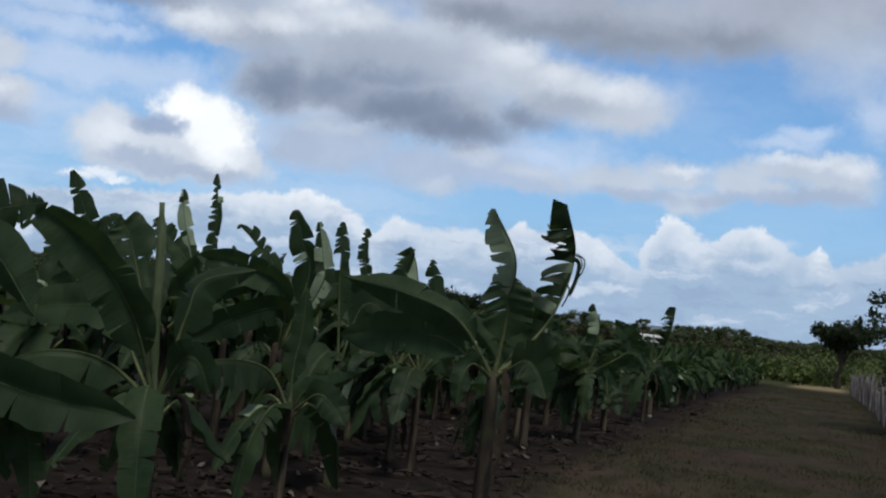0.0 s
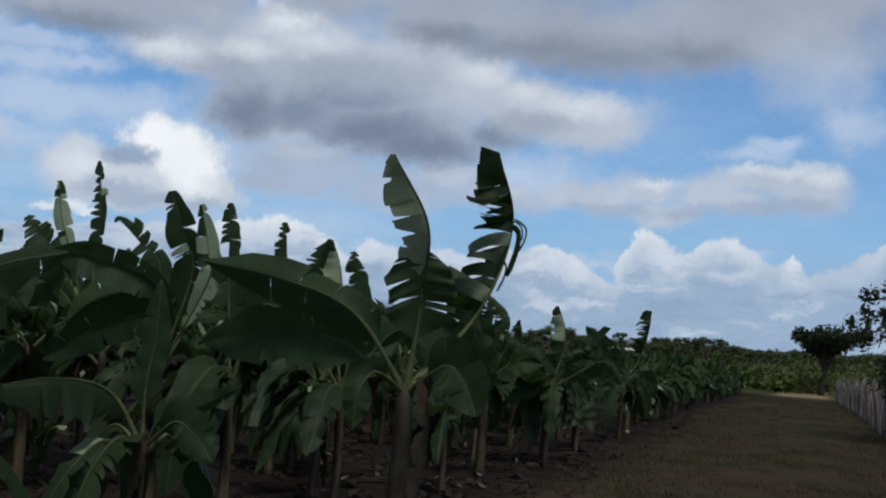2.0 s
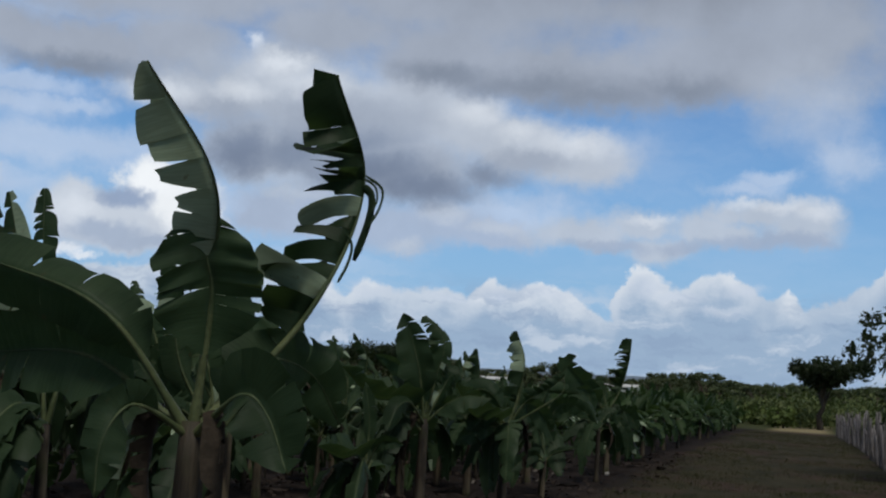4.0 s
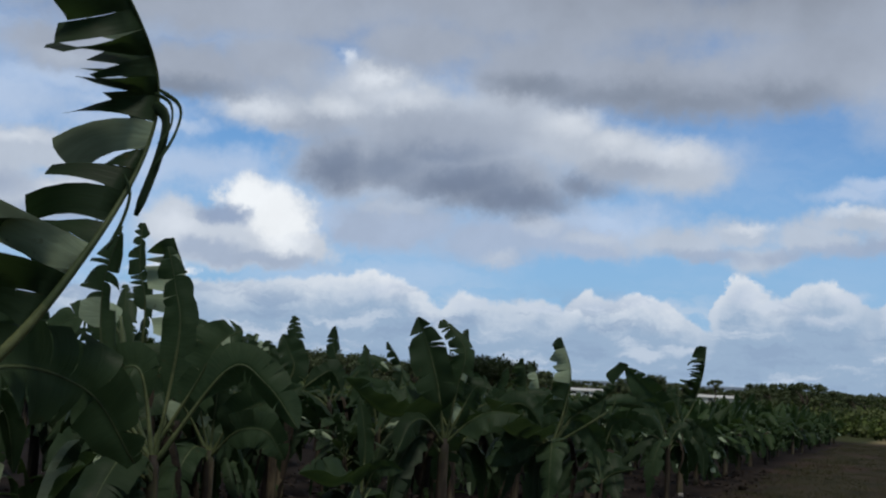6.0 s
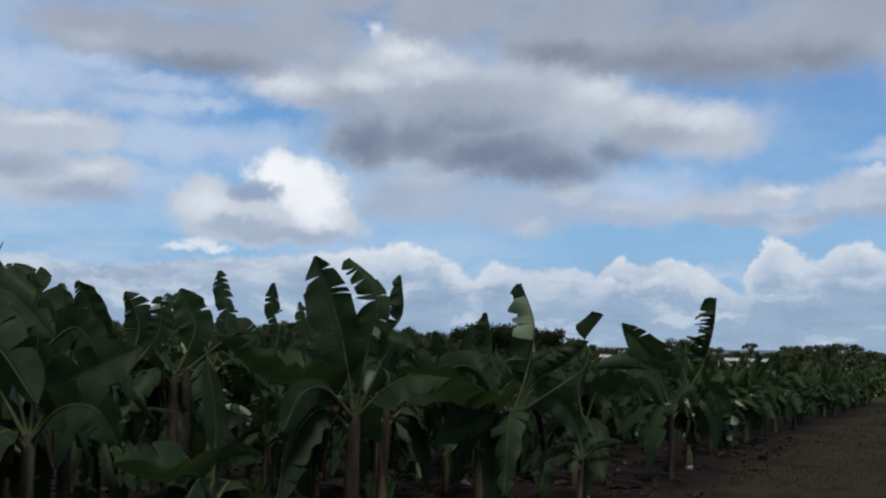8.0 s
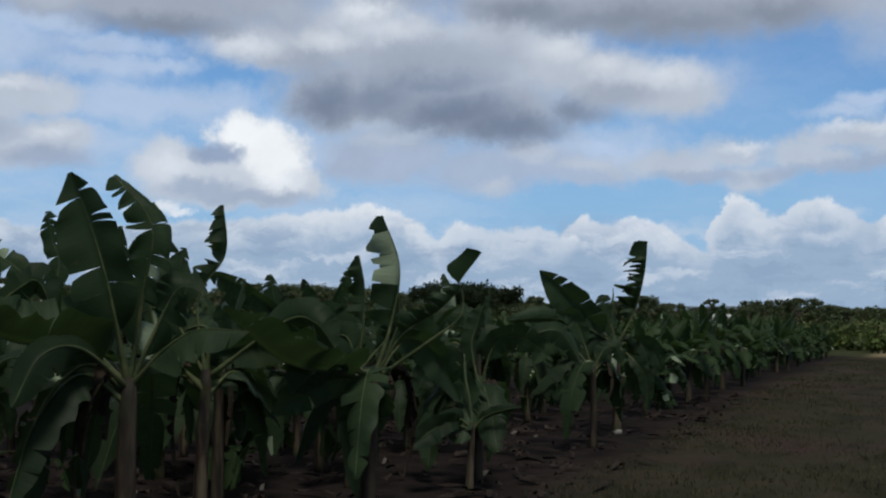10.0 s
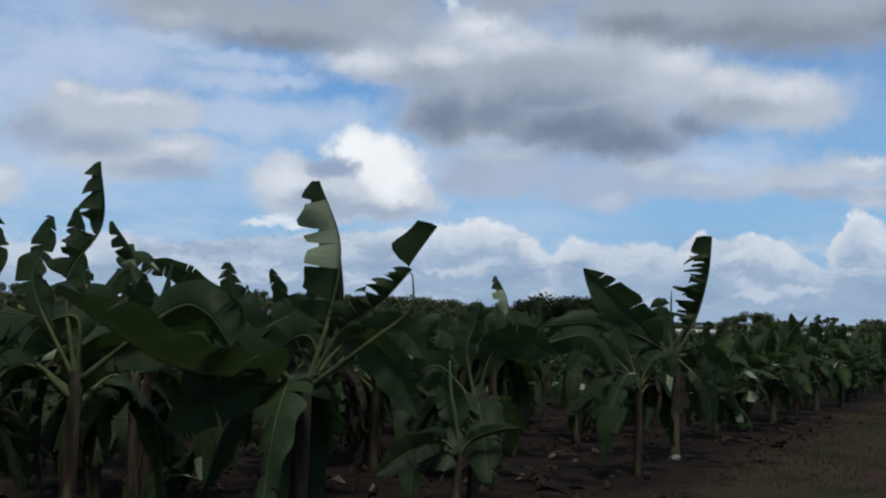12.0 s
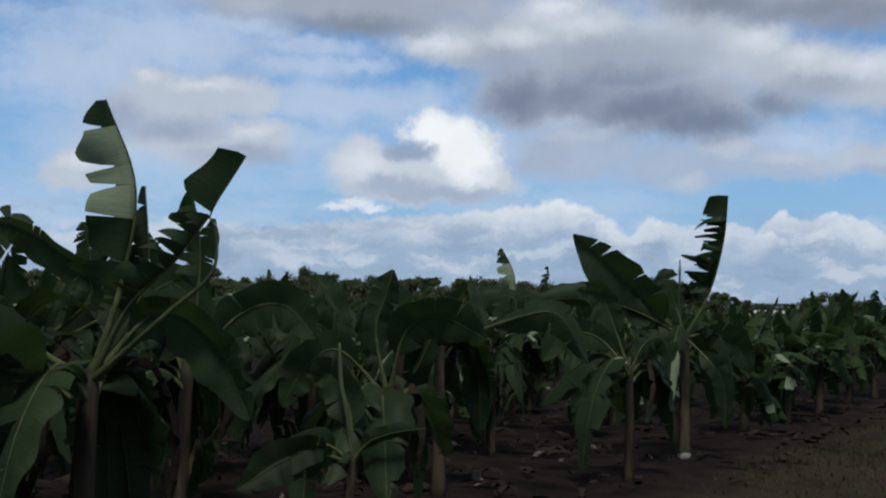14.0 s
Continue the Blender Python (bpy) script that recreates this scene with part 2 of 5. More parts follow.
paint((136, 146, 163), 1.3, 0.95, 0.4,
    (10.2, 12.6, 3.52, 0.75), (13.6, 13.1, 4.34, 0.77), (6.7, 13.0, 2.94, 0.74), (34.2, 12.4, 3.19, 0.54), (17.5, 13.4, 3.10, 0.57))
# paler shreds of the deck
paint((182, 192, 208), 1.5, 0.75, 0.8,
    (1.3, 12.7, 2.55, 1.74), (38.9, 13.2, 1.41, 0.37), (28.7, 13.3, 1.27, 0.76), (0.9, 12.9, 2.58, 1.17))
paint((190, 203, 224), 1.6, 0.55, 0.9,
    (0.3, 11.0, 2.10, 1.40), (8.9, 10.4, 1.50, 1.00), (13.5, 7.8, 2.30, 0.56))
paint((226, 232, 241), 1.3, 0.8, 0.5,
    (26.5, 14.2, 0.46, 0.38), (25.2, 13.4, 0.93, 0.36))

# drawn-out shreds of cloud along the low bank
slant = wnode("ShaderNodeMapping")
wlink(carrier, slant.inputs[0])
slant.inputs["Rotation"].default_value = (0, 0, radians(9))
slant.inputs["Scale"].default_value = (0.2, 0.8, 1)
shreds = wnode("ShaderNodeTexNoise")
wlink(slant.outputs[0], shreds.inputs["Vector"])
shreds.inputs["Scale"].default_value, shreds.inputs["Detail"].default_value, shreds.inputs["Roughness"].default_value = 1.0, 8, 0.62
band = wnode("ShaderNodeMapRange", interpolation_type="SMOOTHSTEP")
wlink(wmath("ABSOLUTE", wmath("SUBTRACT", height, 1.4)), band.inputs[0])
band.inputs[1].default_value, band.inputs[2].default_value = 3.4, 1.0
for low, high, cover, rgb in ((0.5, 0.64, 0.8, (203, 214, 229)), (0.49, 0.36, 0.7, (146, 168, 197))):
    share = wnode("ShaderNodeMapRange", interpolation_type="SMOOTHSTEP")
    wlink(shreds.outputs["Fac"], share.inputs[0])
    share.inputs[1].default_value, share.inputs[2].default_value = low, high
    share.inputs[3].default_value, share.inputs[4].default_value = 0.0, cover
    picture = wmix(wmath("MULTIPLY", share.outputs[0], band.outputs[0]), picture, linear(rgb, GAIN))

# the deck closes overhead and broken cloud goes on all round
deck = wnode("ShaderNodeMapRange", interpolation_type="SMOOTHSTEP")
wlink(wmath("ADD", height, wmath("MULTIPLY", streaks.outputs["Fac"], 6.0)), deck.inputs[0])
deck.inputs[1].default_value, deck.inputs[2].default_value = 18.5, 25
side = wnode("ShaderNodeMapRange", interpolation_type="SMOOTHSTEP")
wlink(wmath("ABSOLUTE", wmath("SUBTRACT", round_about, 22.0)), side.inputs[0])
side.inputs[1].default_value, side.inputs[2].default_value = 34, 48
broken = wnode("ShaderNodeMapRange", interpolation_type="SMOOTHSTEP")
wlink(streaks.outputs["Fac"], broken.inputs[0])
broken.inputs[1].default_value, broken.inputs[2].default_value = 0.42, 0.56
over = wmath("MAXIMUM", deck.outputs[0], wmath("MULTIPLY", side.outputs[0], broken.outputs[0]))
deck_shade = wnode("ShaderNodeMix", data_type="RGBA", blend_type="MULTIPLY")
deck_shade.inputs[0].default_value = 1.0
deck_shade.inputs[6].default_value = linear((100, 105, 115), GAIN)
wlink(grain, deck_shade.inputs[7])
picture = wmix(over, picture, deck_shade.outputs[2])
background = wn.nodes["Background"]
wlink(picture, background.inputs[0])
background.inputs[1].default_value = 0.1

sun = new("sun", bpy.data.lights.new("sun", "SUN"))
sun.data.energy = 1.7
sun.data.angle = radians(13)
sun.data.color = (1.0, 0.95, 0.86)
a, e = radians(SUN_ROUND), radians(SUN_HIGH)
sun.matrix_world = look((0, 0, 60), (-60 * math.sin(a) * math.cos(e), -60 * math.cos(a) * math.cos(e), 60 - 60 * math.sin(e)))


# ---- materials ----
class Shader:
    """A node material, with short ways to add to it."""

    def __init__(self, name, rough=0.7, gloss=0.3):
        self.m = bpy.data.materials.new(name)
        self.m.use_nodes = True
        self.t = self.m.node_tree
        self.p = self.t.nodes["Principled BSDF"]
        self.p.inputs["Roughness"].default_value = rough
        self.p.inputs["Specular IOR Level"].default_value = gloss
        self.at = self.t.nodes.new("ShaderNodeTexCoord")

    def link(self, a, b):
        self.t.links.new(a, b)

    def noise(self, scale, detail=4, stretch=(1, 1, 1), space="Object", rough=0.6):
        place = self.t.nodes.new("ShaderNodeMapping")
        place.inputs["Scale"].default_value = stretch
        self.link(self.at.outputs[space], place.inputs[0])
        n = self.t.nodes.new("ShaderNodeTexNoise")
        n.inputs["Scale"].default_value, n.inputs["Detail"].default_value, n.inputs["Roughness"].default_value = scale, detail, rough
        self.link(place.outputs[0], n.inputs["Vector"])
        return n.outputs["Fac"]

    def mix(self, fac, a, b, blend="MIX"):
        n = self.t.nodes.new("ShaderNodeMix")
        n.data_type, n.blend_type = "RGBA", blend
        for socket, v in ((n.inputs[0], fac), (n.inputs[6], a), (n.inputs[7], b)):
            if isinstance(v, (int, float)):
                socket.default_value = v
            elif isinstance(v, tuple):
                socket.default_value = (*v, 1)
            else:
                self.link(v, socket)
        return n.outputs[2]

    def steps(self, value, low, high, to_low=0.0, to_high=1.0):
        n = self.t.nodes.new("ShaderNodeMapRange")
        n.interpolation_type = "SMOOTHSTEP"
        for k, v in enumerate((low, high, to_low, to_high)):
            n.inputs[k + 1].default_value = v
        self.link(value, n.inputs[0])
        return n.outputs[0]

    def random(self):
        return self.t.nodes.new("ShaderNodeObjectInfo").outputs["Random"]

    def island(self):
        return self.t.nodes.new("ShaderNodeNewGeometry").outputs["Random Per Island"]

    def colour(self, socket):
        self.link(socket, self.p.inputs["Base Color"])

    def bump(self, height_socket, strength=0.3, distance=0.02):
        b = self.t.nodes.new("ShaderNodeBump")
        b.inputs["Strength"].default_value, b.inputs["Distance"].default_value = strength, distance
        self.link(height_socket, b.inputs["Height"])
        self.link(b.outputs[0], self.p.inputs["Normal"])

    def see_through(self, share, colour_socket):
        """Lets some of the light shine through, as in a leaf."""
        tr = self.t.nodes.new("ShaderNodeBsdfTranslucent")
        self.link(colour_socket, tr.inputs[0])
        mix = self.t.nodes.new("ShaderNodeMixShader")
        mix.inputs[0].default_value = share
        self.link(self.p.outputs[0], mix.inputs[1])
        self.link(tr.outputs[0], mix.inputs[2])
        self.link(mix.outputs[0], self.t.nodes["Material Output"].inputs[0])


def leaf_material(name, dark, light, edge, through_share=0.28, rough=0.5, uneven=0.6):
    s = Shader(name, rough, 0.16)
    patch = s.noise(3.0, 4)
    veins = s.noise(1.0, 2, (150, 2.5, 1), "UV")
    green = s.mix(s.steps(patch, 0.3, 0.7), dark, light)
    green = s.mix(s.steps(veins, 0.35, 0.7, 0.0, 0.4), green, tuple(c * 1.4 for c in light))
    green = s.mix(s.steps(s.random(), 0.2, 1, 0.0, uneven), green, tuple(c * 0.6 for c in dark))
    spots = s.noise(14, 3)
    green = s.mix(s.steps(spots, 0.66, 0.74, 0.0, 0.7), green, edge)
    s.colour(green)
    s.bump(veins, 0.35, 0.006)
    s.see_through(through_share, s.mix(uneven, green, (0.10, 0.18, 0.04)))
    return s.m


def two_tone(name, dark, light, scale, stretch=(1, 1, 1), rough=0.85, bump=0.5, distance=0.02, gloss=0.2):
    s = Shader(name, rough, gloss)
    big = s.noise(scale, 5, stretch)
    fine = s.noise(scale * 7, 3, stretch)
    base = s.mix(s.steps(big, 0.3, 0.7), dark, light)
    base = s.mix(s.steps(fine, 0.4, 0.75, 0, 0.45), base, tuple(c * 0.55 for c in dark))
    s.colour(base)
    s.bump(fine, bump, distance)
    return s.m


LEAF = leaf_material("banana_leaf", (0.021, 0.041, 0.021), (0.049, 0.08, 0.04), (0.07, 0.06, 0.03))
LEAF_PALE = leaf_material("banana_leaf_underside", (0.28, 0.36, 0.24), (0.38, 0.47, 0.31), (0.2, 0.19, 0.11), 0.3, 0.6, 0.05)
LEAF_YOUNG = leaf_material("young_banana_leaf", (0.027, 0.054, 0.022), (0.054, 0.094, 0.036), (0.12, 0.10, 0.04), 0.3)
ROLL = two_tone("rolled_new_leaf", (0.07, 0.10, 0.05), (0.15, 0.19, 0.10), 5, (1, 1, 0.2), 0.5, 0.15)
PETIOLE = two_tone("leaf_stalk", (0.065, 0.088, 0.038), (0.15, 0.175, 0.08), 6, rough=0.5, bump=0.1)
RIB = two_tone("leaf_midrib", (0.048, 0.072, 0.032), (0.1, 0.13, 0.06), 6, rough=0.5, bump=0.1)


def stem_material():
    """Old leaf sheaths: straw and green streaks, dark rot between them."""
    s = Shader("pseudostem_sheath", 0.65, 0.25)
    streak = s.noise(11, 5, (1, 1, 0.12))
    blotch = s.noise(4, 4, (1, 1, 0.6))
    fine = s.noise(60, 3, (1, 1, 0.1))
    base = s.mix(s.steps(streak, 0.4, 0.62), (0.014, 0.011, 0.009), (0.11, 0.09, 0.058))
    base = s.mix(s.steps(blotch, 0.5, 0.66, 0, 0.7), base, (0.05, 0.065, 0.025))
    base = s.mix(s.steps(blotch, 0.42, 0.3, 0, 0.75), base, (0.03, 0.016, 0.012))
    base = s.mix(s.steps(s.random(), 0.1, 1, 0, 0.5), base, (0.03, 0.024, 0.018))
    s.colour(base)
    s.bump(fine, 0.5, 0.012)
    return s.m


STEM = stem_material()
DRY = two_tone("dry_banana_leaf", (0.02, 0.017, 0.012), (0.055, 0.042, 0.03), 4, rough=0.9)
LITTER = two_tone("fallen_dry_leaf", (0.02, 0.015, 0.012), (0.048, 0.036, 0.03), 3, rough=0.9)
SCRAP = two_tone("bleached_leaf_scrap", (0.09, 0.08, 0.07), (0.2, 0.18, 0.155), 9, rough=0.9)
PAINTED = two_tone("lime_washed_stem_foot", (0.2, 0.19, 0.17), (0.42, 0.40, 0.37), 9, rough=0.9)
BARK = two_tone("tree_bark", (0.05, 0.04, 0.03), (0.12, 0.10, 0.08), 6, (1, 1, 0.3))
STAKE = two_tone("weathered_fence_wood", (0.07, 0.064, 0.062), (0.3, 0.28, 0.28), 5, (1, 1, 0.15), 0.9, 0.6)
WIRE = two_tone("rusty_fence_wire", (0.08, 0.06, 0.05), (0.16, 0.12, 0.10), 20, rough=0.6)
WHITE = two_tone("white_sheeting", (0.66, 0.67, 0.68), (0.8, 0.8, 0.8), 0.6, rough=0.6, bump=0.1)
DARK_GLASS = two_tone("dark_opening", (0.02, 0.02, 0.025), (0.04, 0.04, 0.05), 1, rough=0.3, bump=0.0, gloss=0.5)


def foliage_material(name, dark, light):
    s = Shader(name, 0.6, 0.25)
    green = s.mix(s.island(), dark, light)
    green = s.mix(s.steps(s.noise(0.8, 3), 0.3, 0.7, 0, 0.6), green, tuple(c * 0.6 for c in dark))
    s.colour(green)
    s.see_through(0.2, s.mix(0.5, green, (0.12, 0.2, 0.04)))
    return s.m


TREE_LEAF = foliage_material("tree_foliage", (0.06, 0.088, 0.042), (0.14, 0.165, 0.08))
TREE_DARK = foliage_material("dark_tree_foliage", (0.014, 0.026, 0.012), (0.034, 0.05, 0.022))
HEDGE = foliage_material("scrub_foliage", (0.065, 0.10, 0.034), (0.19, 0.22, 0.08))
BRIGHT = foliage_material("bright_bush_foliage", (0.09, 0.14, 0.035), (0.2, 0.26, 0.08))
GRASS = foliage_material("lane_grass", (0.045, 0.045, 0.02), (0.10, 0.088, 0.045))
# distance haze is put into the hills' blue-grey base colour
HILL = two_tone("hazed_far_hills", (0.17, 0.22, 0.29), (0.21, 0.27, 0.34), 0.004, rough=1.0, bump=0.0)


def earth_material():
    s = Shader("field_earth", 0.95, 0.1)
    xyz = s.t.nodes.new("ShaderNodeSeparateXYZ")
    s.link(s.at.outputs["Object"], xyz.inputs[0])
    clods = s.noise(3.5, 6)
    fine = s.noise(22, 4)
    patches = s.noise(0.35, 4)
    soil = s.mix(s.steps(clods, 0.3, 0.7), (0.012, 0.010, 0.009), (0.027, 0.020, 0.018))
    soil = s.mix(s.steps(fine, 0.55, 0.75, 0, 0.5), soil, (0.045, 0.034, 0.03))
    turf = s.mix(s.steps(fine, 0.3, 0.7), (0.03, 0.029, 0.017), (0.06, 0.054, 0.032))
    turf = s.mix(s.steps(patches, 0.45, 0.62), turf, (0.06, 0.04, 0.033))
    # redder earth towards the lane's start, with early sunshine painted in as lighter tone
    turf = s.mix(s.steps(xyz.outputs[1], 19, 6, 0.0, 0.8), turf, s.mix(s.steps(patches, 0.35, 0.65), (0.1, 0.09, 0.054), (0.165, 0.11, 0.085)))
    edge = s.t.nodes.new("ShaderNodeMath")
    edge.operation = "MULTIPLY_ADD"
    s.link(patches, edge.inputs[0])
    edge.inputs[1].default_value = 2.4
    s.link(xyz.outputs[0], edge.inputs[2])
    tussock = s.noise(1.6, 5, (1, 0.5, 1))
    turf = s.mix(s.steps(tussock, 0.5, 0.62, 0, 0.65), turf, (0.022, 0.024, 0.012))
    turf = s.mix(s.steps(tussock, 0.44, 0.34, 0, 0.4), turf, (0.085, 0.068, 0.048))
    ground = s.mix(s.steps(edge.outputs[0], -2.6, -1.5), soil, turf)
    # tan grass at the lane's far end, with sunlight painted into the colour
    dry = s.mix(s.steps(fine, 0.3, 0.7), (0.24, 0.20, 0.11), (0.36, 0.31, 0.18))
    across = s.t.nodes.new("ShaderNodeMath")
    across.operation = "ABSOLUTE"
    shift = s.t.nodes.new("ShaderNodeMath")
    shift.operation = "ADD"
    s.link(xyz.outputs[0], shift.inputs[0])
    shift.inputs[1].default_value = 1.4
    s.link(shift.outputs[0], across.inputs[0])
    dry = s.mix(s.steps(across.outputs[0], 0.8, 1.7), dry, (0.06, 0.07, 0.03))
    ground = s.mix(s.steps(xyz.outputs[1], 60, 66), ground, dry)
    field = s.mix(s.steps(s.noise(0.05, 4), 0.4, 0.6), (0.06, 0.085, 0.03), (0.12, 0.13, 0.05))
    ground = s.mix(s.steps(xyz.outputs[1], 82, 95), ground, field)
    s.colour(ground)
    both = s.mix(0.35, clods, fine)
    s.bump(both, 0.8, 0.06)
    return s.m


EARTH = earth_material()


# ---- helpers for things ----
def mesh_of(name, verts, faces, materials, indices=None, uvs=None, smooth=True):
    me = bpy.data.meshes.new(name)
    me.from_pydata([tuple(v) for v in verts], [], faces)
    for m in materials:
        me.materials.append(m)
    if indices is not None:
        me.polygons.foreach_set("material_index", indices)
    if uvs is not None:
        layer = me.uv_layers.new(name="UVMap")
        layer.data.foreach_set("uv", [c for f in faces for v in f for c in uvs[v]])
    if smooth:
        me.polygons.foreach_set("use_smooth", [True] * len(faces))
    me.update()
    return me


def part(name, me, parent, label="", at=None):
    ob = new(name, me)
    ob.parent = parent
    if at is not None:
        ob.matrix_basis = at
    if label:
        ob["label"] = label
    return ob


def ground_z(x, y):
    """The land: clods and low ridges near by, falling gently away with distance."""
    fall = -0.012 * min(max(0.0, y - 45), 200)
    near = max(0.0, 1 - abs(y - 15) / 60)
    return fall + near * (0.035 * noise.noise((x * 0.9, y * 0.9, 0)) + 0.05 * noise.noise((x * 0.25, y * 0.25, 3)))


def bezier(points, count):
    """count + 1 points along a smooth curve through the given ones."""
    pts = [Vector(p) for p in points]
    ext = [pts[0] * 2 - pts[1]] + pts + [pts[-1] * 2 - pts[-2]]
    out = []
    spans = len(pts) - 1
    for k in range(count + 1):
        f = k / count * spans
        i = min(int(f), spans - 1)
        t = f - i
        a, b, c, d = ext[i:i + 4]
        out.append(0.5 * (2 * b + (c - a) * t + (2 * a - 5 * b + 4 * c - d) * t * t + (3 * b - a - 3 * c + d) * t ** 3))
    return out


def tube(path, radii, sides=7, flat_side=1.0):
    """Verts and faces of a tapering tube along a path, closed at both ends."""
    verts, faces = [], []
    ref = Vector((0.31, 0.95, 0.12))
    for k, p in enumerate(path):
        d = (path[min(k + 1, len(path) - 1)] - path[max(k - 1, 0)]).normalized()
        u = d.cross(ref).normalized()
        w = d.cross(u)
        for j in range(sides):
            a = 2 * math.pi * j / sides
            verts.append(p + (u * math.cos(a) + w * math.sin(a) * flat_side) * radii[k])
    for k in range(len(path) - 1):
        for j in range(sides):
            a, b = k * sides + j, k * sides + (j + 1) % sides
            faces.append((a, b, b + sides, a + sides))
    faces.append(tuple(range(sides))[::-1])
    last = (len(path) - 1) * sides
    faces.append(tuple(range(last, last + sides)))
    return verts, faces


# how a blade is torn: cuts each side, gap, least and most hang, share of pale strips, share of lost strips
STYLE = {
    "whole": (4, 0.16, 0.0, 0.5, 0.0, 0.0),
    "hung": (4, 0.16, 0.0, 0.4, 0.0, 0.0),
    "cupped": (3, 0.12, 0.0, 0.3, 0.0, 0.0),
    "torn": (7, 0.34, 0.1, 0.9, 0.03, 0.03),
    "torn_pale": (6, 0.30, 0.0, 0.7, 0.62, 0.02),
    "shred": (11, 0.50, 0.3, 1.3, 0.06, 0.07),
    "fan": (0, 0.0, 0.0, 0.3, 0.0, 0.0),
    "flap": (6, 0.42, 0.0, 0.4, 0.8, 0.0),
    "bleached": (7, 0.42, 0.0, 0.5, 1.0, 0.0),
    "side": (8, 0.6, 0.0, 0.9, 0.0, 0.04),
    "feather": (17, 0.4, 0.0, 0.9, 0.1, 0.08),
}


WIND = Vector((-0.93, -0.36, 0.1))


